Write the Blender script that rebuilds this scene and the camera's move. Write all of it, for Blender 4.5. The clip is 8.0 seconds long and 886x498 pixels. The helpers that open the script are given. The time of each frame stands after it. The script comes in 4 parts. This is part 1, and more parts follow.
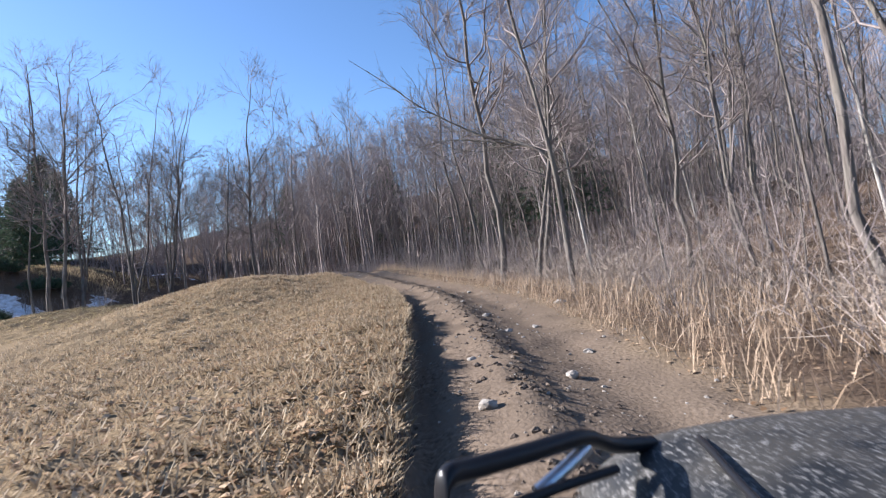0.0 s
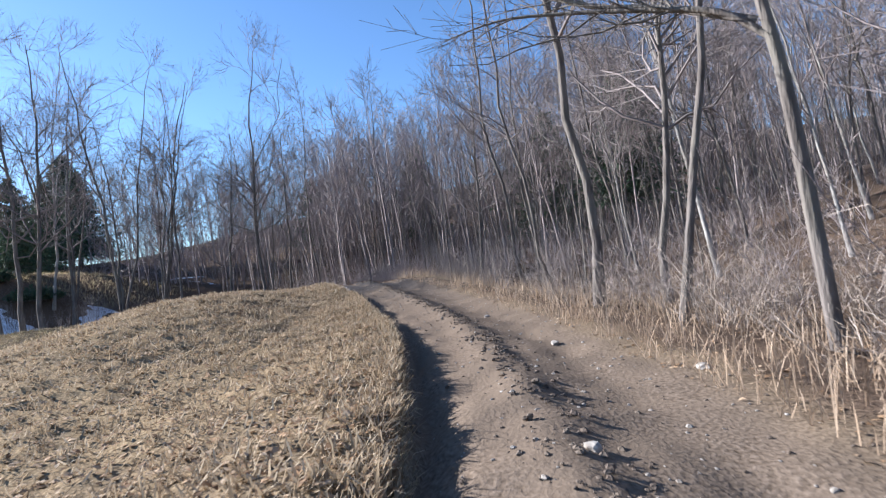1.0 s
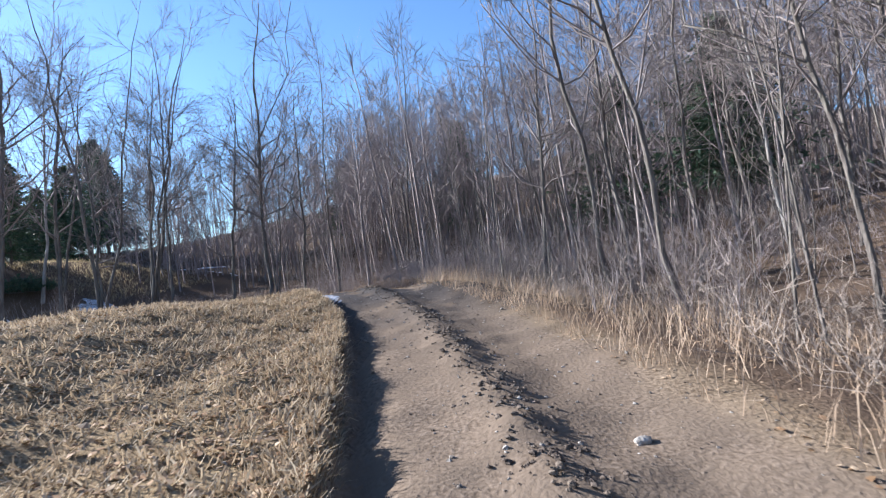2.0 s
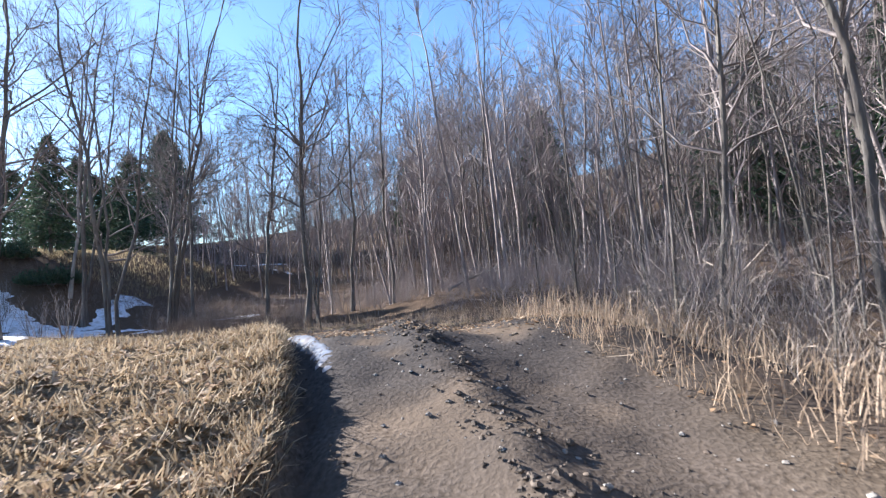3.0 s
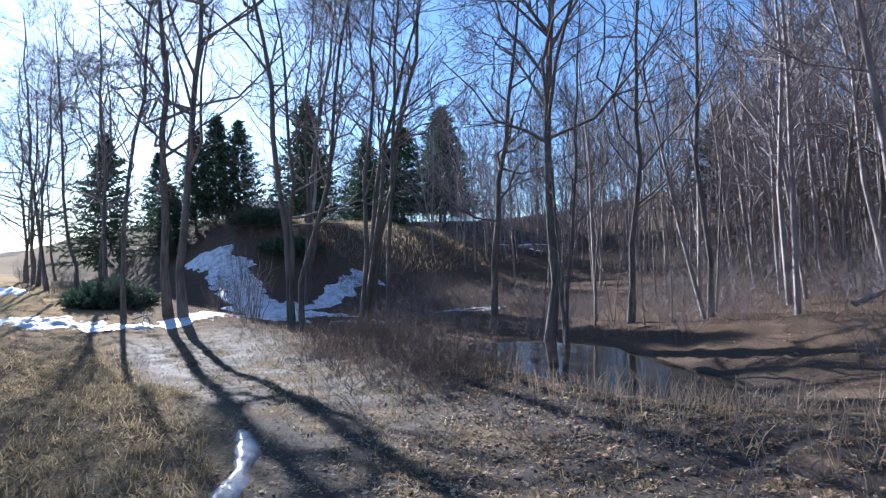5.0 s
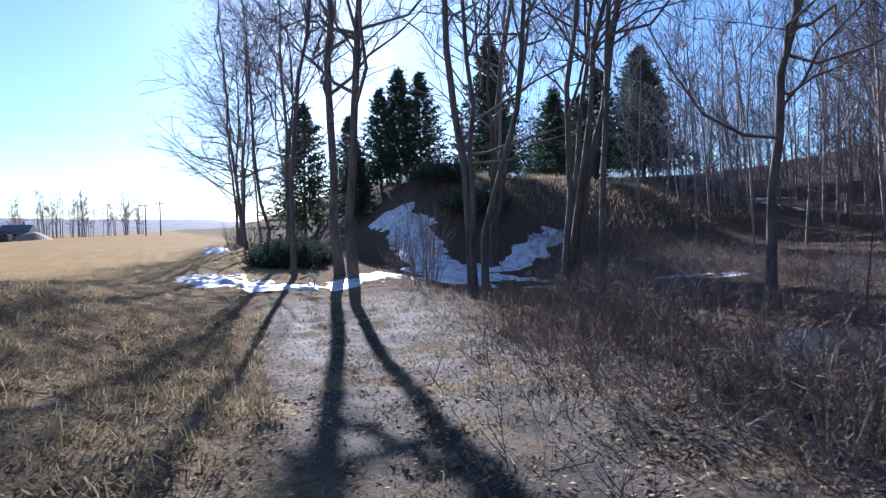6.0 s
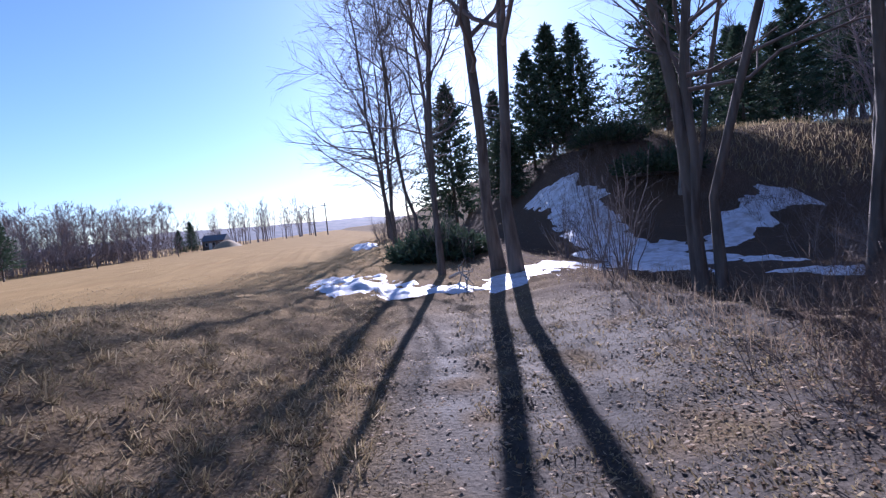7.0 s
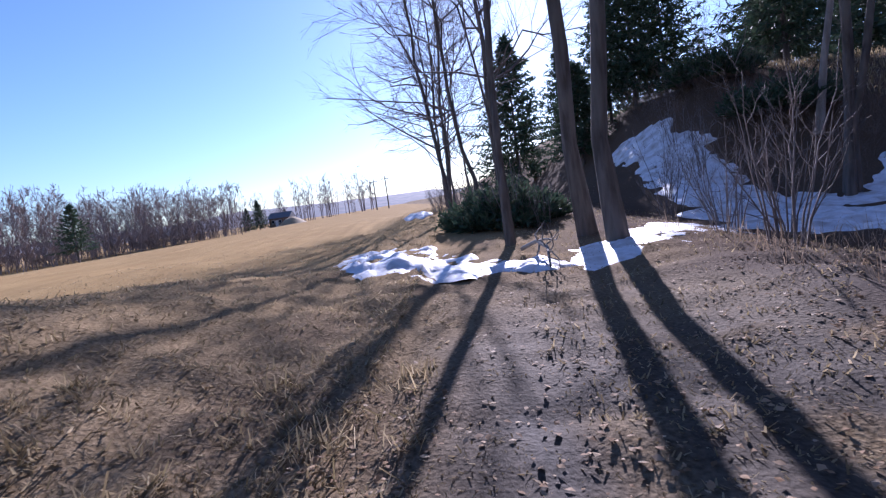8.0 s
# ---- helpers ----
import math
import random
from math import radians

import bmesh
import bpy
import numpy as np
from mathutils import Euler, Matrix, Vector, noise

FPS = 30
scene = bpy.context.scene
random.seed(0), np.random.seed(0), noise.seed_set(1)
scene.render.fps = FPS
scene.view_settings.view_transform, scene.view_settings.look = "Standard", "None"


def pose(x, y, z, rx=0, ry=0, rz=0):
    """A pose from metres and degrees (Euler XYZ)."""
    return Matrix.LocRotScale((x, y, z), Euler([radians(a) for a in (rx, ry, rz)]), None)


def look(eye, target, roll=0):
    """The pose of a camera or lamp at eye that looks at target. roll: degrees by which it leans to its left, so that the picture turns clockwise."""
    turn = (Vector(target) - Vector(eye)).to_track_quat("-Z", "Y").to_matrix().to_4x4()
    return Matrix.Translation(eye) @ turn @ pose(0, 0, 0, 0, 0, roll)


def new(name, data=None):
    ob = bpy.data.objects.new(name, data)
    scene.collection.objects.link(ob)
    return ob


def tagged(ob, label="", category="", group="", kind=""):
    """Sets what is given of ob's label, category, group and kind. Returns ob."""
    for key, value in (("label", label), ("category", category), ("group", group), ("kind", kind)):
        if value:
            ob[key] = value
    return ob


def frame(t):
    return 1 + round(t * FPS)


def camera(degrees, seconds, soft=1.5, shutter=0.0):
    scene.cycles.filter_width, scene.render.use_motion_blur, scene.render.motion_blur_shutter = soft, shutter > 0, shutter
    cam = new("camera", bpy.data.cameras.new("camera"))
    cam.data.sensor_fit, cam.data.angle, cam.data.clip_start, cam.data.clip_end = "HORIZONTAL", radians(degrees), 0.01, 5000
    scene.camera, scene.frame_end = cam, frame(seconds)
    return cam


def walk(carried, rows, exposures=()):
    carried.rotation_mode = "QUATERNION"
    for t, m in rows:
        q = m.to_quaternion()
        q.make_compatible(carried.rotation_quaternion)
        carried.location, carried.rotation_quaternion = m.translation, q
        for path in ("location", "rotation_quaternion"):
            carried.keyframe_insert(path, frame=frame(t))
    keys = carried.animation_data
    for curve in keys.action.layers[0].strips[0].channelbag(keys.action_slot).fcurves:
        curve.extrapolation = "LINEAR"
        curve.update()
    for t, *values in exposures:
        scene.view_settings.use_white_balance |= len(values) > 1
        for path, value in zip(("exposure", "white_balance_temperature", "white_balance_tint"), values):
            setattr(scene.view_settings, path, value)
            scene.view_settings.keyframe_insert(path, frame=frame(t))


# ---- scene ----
cam = camera(78.0, 8.0, soft=1.25, shutter=0.06)
PATH = [
    (0, pose(-0.000, -0.000, 1.200, 91.59, 5.04, 0.00)),
    (0.5, pose(-0.029, 3.585, 1.384, 91.40, 6.59, 2.86)),
    (1, pose(-0.198, 7.141, 1.558, 91.47, 6.11, 3.98)),
    (1.5, pose(-0.414, 10.620, 1.663, 90.46, 5.41, 5.97)),
    (1.7, pose(-0.544, 11.973, 1.681, 90.88, 5.33, 6.75)),
    (2.8, pose(-1.946, 19.203, 1.766, 90.97, 3.73, 14.22)),
    (3, pose(-2.303, 20.385, 1.825, 91.93, 2.94, 15.63)),
    (3.5, pose(-3.238, 22.959, 2.012, 92.61, 3.19, 20.52)),
    (4, pose(-4.388, 25.145, 2.289, 93.57, 1.29, 27.01)),
    (4.2, pose(-4.996, 25.934, 2.373, 93.42, 1.17, 29.62)),
    (4.75, pose(-6.050, 28.400, 2.020, 91.85, 0.45, 39.30)),
    (5.3, pose(-7.402, 30.543, 1.558, 89.59, -0.34, 49.98)),
    (5.5, pose(-8.199, 30.997, 1.523, 88.24, -0.39, 54.05)),
    (6, pose(-10.111, 31.779, 1.287, 87.60, 0.75, 63.39)),
    (6.5, pose(-11.957, 32.273, 1.184, 87.47, 2.33, 71.62)),
    (7, pose(-13.821, 32.750, 1.154, 86.79, 5.70, 79.09)),
    (7.5, pose(-15.092, 32.952, 1.020, 87.06, 6.10, 83.84)),
    (8, pose(-17.001, 33.236, 0.818, 84.61, 7.70, 85.57)),
]
EXPOSURE = [(0.0, 1.6, 5850, 17), (0.8, 1.6, 5600, 15), (1.7, 1.75, 5600, 14), (2.8, 1.95, 5750, 14), (3.5, 2.25, 5950, 16), (4.2, 2.15, 5600, 14), (5.4, 1.45, 5300, 16), (6.0, 1.3, 5250, 20), (6.5, 1.08, 5200, 27), (8.0, 1.1, 5300, 33)]
walk(cam, PATH, EXPOSURE)

# ---- light: a low late-winter sun ahead of the field, clear sky ----
SUN_LEFT, SUN_UP = 74.7, 22.5
SUN_DIR = Vector((-math.sin(radians(SUN_LEFT)) * math.cos(radians(SUN_UP)),
                  math.cos(radians(SUN_LEFT)) * math.cos(radians(SUN_UP)), math.sin(radians(SUN_UP))))
world = bpy.data.worlds.new("sky")
scene.world = world
world.use_nodes = True
sky = world.node_tree.nodes.new("ShaderNodeTexSky")
sky.sky_type, sky.sun_disc = "NISHITA", False
sky.sun_elevation, sky.sun_rotation = radians(SUN_UP), radians(-SUN_LEFT)
sky.altitude, sky.air_density, sky.dust_density, sky.ozone_density = 200, 1.0, 0.35, 1.0
world.node_tree.nodes["Background"].inputs["Strength"].default_value = 0.060
clear = world.node_tree.nodes.new("ShaderNodeMix")
clear.data_type, clear.blend_type = "RGBA", "MULTIPLY"
clear.inputs[0].default_value, clear.inputs[7].default_value = 1.0, (0.78, 0.97, 1.14, 1)
world.node_tree.links.new(sky.outputs["Color"], clear.inputs[6])
world.node_tree.links.new(clear.outputs[2], world.node_tree.nodes["Background"].inputs["Color"])
sun_data = bpy.data.lights.new("sun", "SUN")
sun_data.energy, sun_data.angle, sun_data.color = 5.0, radians(0.53), (1.0, 0.93, 0.82)
sun = new("sun", sun_data)
sun.matrix_world = look((0, 0, 60), Vector((0, 0, 60)) - SUN_DIR)


# ---- materials ----
def material(name, rough=0.8):
    m = bpy.data.materials.new(name)
    m.use_nodes = True
    b = m.node_tree.nodes["Principled BSDF"]
    b.inputs["Roughness"].default_value = rough
    b.inputs["Specular IOR Level"].default_value = 0.25
    return m, m.node_tree.nodes, m.node_tree.links, b


def mix_color(nodes, links, fac, a, b):
    """Mix two colours; each of a, b is a socket or an rgb triple, fac a socket or a number."""
    n = nodes.new("ShaderNodeMix")
    n.data_type = "RGBA"
    for i, v in ((0, fac), (6, a), (7, b)):
        if isinstance(v, (int, float)):
            n.inputs[i].default_value = v
        elif isinstance(v, tuple):
            n.inputs[i].default_value = (*v, 1)
        else:
            links.new(v, n.inputs[i])
    return n.outputs[2]


def noise_fac(nodes, links, scale, lo=0.35, hi=0.65, detail=4.0, stretch=(1, 1, 1), source="Object"):
    co = nodes.new("ShaderNodeTexCoord")
    mp = nodes.new("ShaderNodeMapping")
    mp.inputs["Scale"].default_value = stretch
    nz = nodes.new("ShaderNodeTexNoise")
    nz.inputs["Scale"].default_value, nz.inputs["Detail"].default_value = scale, detail
    mr = nodes.new("ShaderNodeMapRange")
    mr.inputs["From Min"].default_value, mr.inputs["From Max"].default_value = lo, hi
    links.new(co.outputs[source], mp.inputs["Vector"])
    links.new(mp.outputs["Vector"], nz.inputs["Vector"])
    links.new(nz.outputs["Fac"], mr.inputs["Value"])
    return mr.outputs["Result"]


def bump(nodes, links, bsdf, height, strength=0.5, distance=0.02):
    n = nodes.new("ShaderNodeBump")
    n.inputs["Strength"].default_value, n.inputs["Distance"].default_value = strength, distance
    links.new(height, n.inputs["Height"])
    links.new(n.outputs["Normal"], bsdf.inputs["Normal"])


def two_tone(name, a, b, scale, rough=0.8, stretch=(1, 1, 1), c=None, scale2=0.7, bumpy=0.4, dist=0.01):
    """A surface of two mixed colours with grain, and a third one in larger patches."""
    m, nodes, links, bs = material(name, rough)
    f = noise_fac(nodes, links, scale, stretch=stretch)
    col = mix_color(nodes, links, f, a, b)
    if c:
        col = mix_color(nodes, links, noise_fac(nodes, links, scale2, 0.45, 0.7), col, c)
    links.new(col, bs.inputs["Base Color"])
    bump(nodes, links, bs, f, bumpy, dist)
    return m


def pieces(name, colours, rough=0.8, clear=0.0):
    """Small pieces: each island takes its own colour out of a ramp."""
    m, nodes, links, bs = material(name, rough)
    bs.inputs["Specular IOR Level"].default_value = 0.06
    geo = nodes.new("ShaderNodeNewGeometry")
    ramp = nodes.new("ShaderNodeValToRGB")
    while len(ramp.color_ramp.elements) < len(colours):
        ramp.color_ramp.elements.new(0.5)
    for i, c in enumerate(colours):
        ramp.color_ramp.elements[i].position = i / (len(colours) - 1)
        ramp.color_ramp.elements[i].color = (*c, 1)
    links.new(geo.outputs["Random Per Island"], ramp.inputs["Fac"])
    links.new(ramp.outputs["Color"], bs.inputs["Base Color"])
    if clear:
        tr = nodes.new("ShaderNodeBsdfTranslucent")
        ms = nodes.new("ShaderNodeMixShader")
        ms.inputs["Fac"].default_value = clear
        links.new(ramp.outputs["Color"], tr.inputs["Color"])
        links.new(bs.outputs["BSDF"], ms.inputs[1])
        links.new(tr.outputs["BSDF"], ms.inputs[2])
        links.new(ms.outputs["Shader"], nodes["Material Output"].inputs["Surface"])
    return m


M_BARK = two_tone("grey_brown_bark", (0.078, 0.066, 0.057), (0.165, 0.143, 0.126), 14, 0.9, (1, 1, 0.15), (0.16, 0.145, 0.12), 1.3, 0.8, 0.02)
M_PALE = two_tone("pale_bark", (0.19, 0.175, 0.158), (0.33, 0.31, 0.285), 10, 0.85, (1, 1, 0.3), (0.20, 0.17, 0.14), 1.1, 0.6, 0.015)
M_TWIG = two_tone("reddish_twigs", (0.195, 0.160, 0.148), (0.30, 0.255, 0.24), 3, 0.85)
M_LIMB = two_tone("dark_limbs", (0.14, 0.118, 0.108), (0.24, 0.205, 0.19), 3, 0.85)
M_DARKTWIG = two_tone("dark_brush", (0.11, 0.082, 0.066), (0.20, 0.155, 0.125), 3, 0.9)
M_PALETWIG = two_tone("pale_twigs", (0.22, 0.18, 0.145), (0.34, 0.285, 0.235), 3, 0.85)
M_NEEDLE = pieces("spruce_needles", [(0.042, 0.070, 0.048), (0.060, 0.100, 0.062), (0.080, 0.120, 0.074), (0.105, 0.120, 0.078)], 0.6, 0.2)
M_STRAW = pieces("dry_grass", [(0.19, 0.137, 0.085), (0.34, 0.26, 0.165), (0.46, 0.365, 0.245), (0.25, 0.185, 0.115), (0.54, 0.45, 0.32)], 0.75, 0.3)
M_GREENISH = pieces("fading_grass", [(0.25, 0.163, 0.072), (0.41, 0.282, 0.125), (0.50, 0.362, 0.165), (0.31, 0.212, 0.09), (0.66, 0.53, 0.31)], 0.75, 0.6)
M_TURF = pieces("trodden_turf", [(0.14, 0.105, 0.058), (0.31, 0.24, 0.135), (0.47, 0.375, 0.225), (0.22, 0.178, 0.092), (0.60, 0.49, 0.32)], 0.8, 0.45)
M_REED = pieces("tall_dry_grass", [(0.26, 0.19, 0.13), (0.42, 0.32, 0.225), (0.34, 0.25, 0.17), (0.52, 0.41, 0.30)], 0.75, 0.25)
M_LEAF = pieces("fallen_leaves", [(0.13, 0.080, 0.045), (0.25, 0.155, 0.085), (0.36, 0.24, 0.14), (0.47, 0.36, 0.24), (0.19, 0.12, 0.07)], 0.7, 0.1)
M_CLOD = two_tone("mud_clods", (0.06, 0.045, 0.034), (0.13, 0.10, 0.076), 30, 0.85, c=(0.17, 0.135, 0.10), scale2=3)
M_STONE = two_tone("field_stone", (0.22, 0.20, 0.17), (0.36, 0.33, 0.29), 25, 0.8, c=(0.16, 0.13, 0.10), scale2=6)
M_SNOW = two_tone("old_snow", (0.80, 0.82, 0.86), (0.66, 0.68, 0.72), 9, 0.6, c=(0.44, 0.42, 0.40), scale2=2.6, bumpy=0.4, dist=0.012)


def ground_material():
    """Straw, trail dirt and leaf litter, laid out by the sheet's own paint of kinds."""
    m, nodes, links, bs = material("ground_cover", 0.9)
    at = nodes.new("ShaderNodeVertexColor")
    at.layer_name = "cover"
    sep = nodes.new("ShaderNodeSeparateColor")
    links.new(at.outputs["Color"], sep.inputs["Color"])
    fine = noise_fac(nodes, links, 30, 0.3, 0.7, 8)
    mid = noise_fac(nodes, links, 1.6, 0.35, 0.65, 5)
    big = noise_fac(nodes, links, 0.22, 0.35, 0.65, 3)
    straw = mix_color(nodes, links, fine, (0.09, 0.064, 0.038), (0.31, 0.235, 0.145))
    straw = mix_color(nodes, links, mid, straw, mix_color(nodes, links, fine, (0.11, 0.078, 0.05), (0.27, 0.205, 0.13)))
    straw = mix_color(nodes, links, big, straw, mix_color(nodes, links, fine, (0.15, 0.11, 0.062), (0.36, 0.27, 0.16)))
    gold = mix_color(nodes, links, fine, (0.27, 0.178, 0.075), (0.51, 0.36, 0.17))
    straw = mix_color(nodes, links, at.outputs["Alpha"], straw, mix_color(nodes, links, noise_fac(nodes, links, 0.55, 0.35, 0.65, 6, (0.5, 1, 1)), gold, (0.33, 0.222, 0.10)))
    dirt = mix_color(nodes, links, fine, (0.085, 0.063, 0.044), (0.235, 0.182, 0.136))
    dirt = mix_color(nodes, links, mid, dirt, (0.155, 0.119, 0.087))
    litter = mix_color(nodes, links, fine, (0.055, 0.039, 0.028), (0.18, 0.128, 0.090))
    litter = mix_color(nodes, links, mid, litter, (0.105, 0.076, 0.054))
    # dark mud tone, which also stands in for tree shade on the track
    wet_shade = mix_color(nodes, links, fine, (0.026, 0.022, 0.019), (0.072, 0.061, 0.054))
    col = mix_color(nodes, links, sep.outputs["Green"], straw, litter)
    col = mix_color(nodes, links, sep.outputs["Red"], col, dirt)
    col = mix_color(nodes, links, sep.outputs["Blue"], col, wet_shade)
    links.new(col, bs.inputs["Base Color"])
    rg = nodes.new("ShaderNodeMapRange")
    rg.inputs["To Min"].default_value, rg.inputs["To Max"].default_value = 0.95, 0.78
    links.new(sep.outputs["Blue"], rg.inputs["Value"])
    links.new(rg.outputs["Result"], bs.inputs["Roughness"])
    gl = nodes.new("ShaderNodeMapRange")
    gl.inputs["To Min"].default_value, gl.inputs["To Max"].default_value = 0.01, 0.10
    links.new(sep.outputs["Blue"], gl.inputs["Value"])
    links.new(gl.outputs["Result"], bs.inputs["Specular IOR Level"])
    soft = nodes.new("ShaderNodeMapRange")
    soft.inputs["To Min"].default_value, soft.inputs["To Max"].default_value = 1.0, 0.55
    bare = nodes.new("ShaderNodeMath")
    bare.operation = "MAXIMUM"
    links.new(sep.outputs["Red"], bare.inputs[0])
    links.new(sep.outputs["Blue"], bare.inputs[1])
    links.new(bare.outputs["Value"], soft.inputs["Value"])
    grain = nodes.new("ShaderNodeMath")
    grain.operation = "MULTIPLY"
    links.new(fine, grain.inputs[0])
    links.new(soft.outputs["Result"], grain.inputs[1])
    bump(nodes, links, bs, grain.outputs["Value"], 0.6, 0.013)
    return m


M_GROUND = ground_material()


# ---- helpers for meshes ----
class Geo:
    """Collects quads and triangles in arrays, to become one mesh."""
    def __init__(self):
        self.v, self.q, self.n = [], [], 0

    def add(self, verts, quads):
        self.v.append(np.asarray(verts, float).reshape(-1, 3))
        self.q.append(np.asarray(quads, int).reshape(-1, 4) + self.n)
        self.n += len(self.v[-1])
        return self

    def mesh(self, name, mat, smooth=True):
        v, q = np.concatenate(self.v), np.concatenate(self.q)
        me = bpy.data.meshes.new(name)
        me.vertices.add(len(v))
        me.vertices.foreach_set("co", v.ravel())
        me.loops.add(q.size)
        me.loops.foreach_set("vertex_index", q.ravel())
        me.polygons.add(len(q))
        me.polygons.foreach_set("loop_start", np.arange(0, q.size, 4))
        me.polygons.foreach_set("loop_total", np.full(len(q), 4))
        me.polygons.foreach_set("use_smooth", np.full(len(q), smooth))
        me.materials.append(mat)
        me.update(calc_edges=True)
        return me


def thing(name, label, category, group="", kind="", at=None, mesh=None):
    ob = new(name, mesh)
    if at is not None:
        ob.matrix_basis = at
    return tagged(ob, label, category, group, kind)


def part_mesh(name, me, parent, label=""):
    ob = new(name, me)
    ob.parent = parent
    return tagged(ob, label)


def part(name, bm, mat, parent, label=""):
    me = bpy.data.meshes.new(name)
    bm.to_mesh(me)
    bm.free()
    me.materials.append(mat)
    return part_mesh(name, me, parent, label)


def tubes(geo, pts, rad, sides):
    """Tapered tubes along many polylines at once: pts (B, n, 3), rad (B, n)."""
    b, n, _ = pts.shape
    d = pts[:, -1] - pts[:, 0]
    d /= np.linalg.norm(d, axis=1, keepdims=True) + 1e-9
    ref = np.where(np.abs(d[:, 2:3]) < 0.8, np.array([[0, 0, 1.0]]), np.array([[1.0, 0, 0]]))
    a = np.cross(d, ref)
    a /= np.linalg.norm(a, axis=1, keepdims=True)
    c = np.cross(d, a)
    ang = np.arange(sides) * 2 * np.pi / sides
    ring = np.cos(ang)[None, :, None] * a[:, None] + np.sin(ang)[None, :, None] * c[:, None]
    v = pts[:, :, None] + rad[:, :, None, None] * ring[:, None]
    i = np.arange(b)[:, None, None] * n * sides
    j = np.arange(n - 1)[None, :, None] * sides
    k = np.arange(sides)[None, None, :]
    k2 = (k + 1) % sides
    q = np.stack(np.broadcast_arrays(i + j + k, i + j + k2, i + j + sides + k2, i + j + sides + k), -1)
    return geo.add(v, q)


def sprigs(geo, rng, pts, width):
    """Fine twigs: narrow blades along many polylines at once, pts (B, n, 3), turned every way."""
    b, n, _ = pts.shape
    sd = np.cross(pts[:, -1] - pts[:, 0], rng.normal(size=(b, 3)))
    sd /= np.linalg.norm(sd, axis=1, keepdims=True) + 1e-9
    w = sd[:, None] * (width * 0.5 * rng.uniform(0.7, 1.4, b))[:, None, None] * np.linspace(1, 0.45, n)[None, :, None]
    v = np.stack([pts - w, pts + w], 2)
    i = np.arange(b)[:, None] * n * 2 + np.arange(n - 1)[None] * 2
    return geo.add(v, np.stack([i, i + 1, i + 3, i + 2], -1))


def vnoise(x, y, seed=0):
    """Smooth value noise in 0..1 on the unit lattice."""
    xi, yi = np.floor(x), np.floor(y)
    fx, fy = x - xi, y - yi
    fx, fy = fx * fx * (3 - 2 * fx), fy * fy * (3 - 2 * fy)

    def h(a, b):
        s = np.sin(a * 127.1 + b * 311.7 + seed * 74.7) * 43758.5453
        return s - np.floor(s)
    return (h(xi, yi) * (1 - fx) + h(xi + 1, yi) * fx) * (1 - fy) + (h(xi, yi + 1) * (1 - fx) + h(xi + 1, yi + 1) * fx) * fy


def ss(a, b, t):
    t = np.clip((t - a) / (b - a), 0, 1)
    return t * t * (3 - 2 * t)


# ---- the lie of the land ----
# The wheel track: x, y and height of the left wheel's line, and how far left of it the cut grass edge lies.
TRACK = np.array([(0.1, -14, -0.35, 0.35), (0, -6, -0.15, 0.35), (0, 0, 0.0, 0.35), (-0.03, 3.6, 0.17, 0.35), (-0.2, 7.1, 0.34, 0.36), (-0.45, 10.9, 0.45, 0.42),
                  (-1.05, 15.4, 0.50, 0.6), (-1.95, 19.2, 0.58, 0.75), (-3.25, 23.0, 0.80, 0.75), (-4.8, 25.75, 1.13, 0.75),
                  (-6.1, 28.4, 0.82, 1.45), (-8.0, 30.9, 0.34, 1.5), (-10.1, 31.78, 0.09, 1.05), (-13.8, 32.75, -0.05, 0.8),
                  (-17.0, 33.24, -0.36, 0.9), (-21.3, 33.9, -0.30, 0.9), (-31.7, 35.0, 0.0, 0.9), (-47.5, 35.5, 0.3, 0.9)])
BANK_SCALE, BANK_TURN = 1.32, radians(0.6)


def bank(x, y):
    """From the axes in which the snowy bank and the field beyond it are laid out to the world."""
    c, n = math.cos(BANK_TURN) * BANK_SCALE, math.sin(BANK_TURN) * BANK_SCALE
    return -11.96 + c * (x + 9.07) - n * (y - 29.09), 32.27 + n * (x + 9.07) + c * (y - 29.09)


def bank_axes(x, y):
    """From the world to the bank's own axes."""
    c, n = math.cos(BANK_TURN) / BANK_SCALE, math.sin(BANK_TURN) / BANK_SCALE
    return -9.07 + c * (x + 11.96) + n * (y - 32.27), 29.09 - n * (x + 11.96) + c * (y - 32.27)


def beyond(p):
    """A place laid out in the bank's axes where it lies on that side of the wood."""
    return bank(*p) if p[0] < -18 else p


def spline(knots, per=14):
    out = []
    k = np.concatenate([[2 * knots[0] - knots[1]], knots, [2 * knots[-1] - knots[-2]]])
    for i in range(1, len(k) - 2):
        t = (np.arange(per) / per)[:, None]
        p0, p1, p2, p3 = k[i - 1], k[i], k[i + 1], k[i + 2]
        out.append(0.5 * (2 * p1 + (p2 - p0) * t + (2 * p0 - 5 * p1 + 4 * p2 - p3) * t ** 2 + (3 * p1 - p0 - 3 * p2 + p3) * t ** 3))
    return np.concatenate(out + [knots[-1:]])


LINE = spline(TRACK)
TAN = np.gradient(LINE[:, :2], axis=0)
TAN /= np.linalg.norm(TAN, axis=1, keepdims=True)


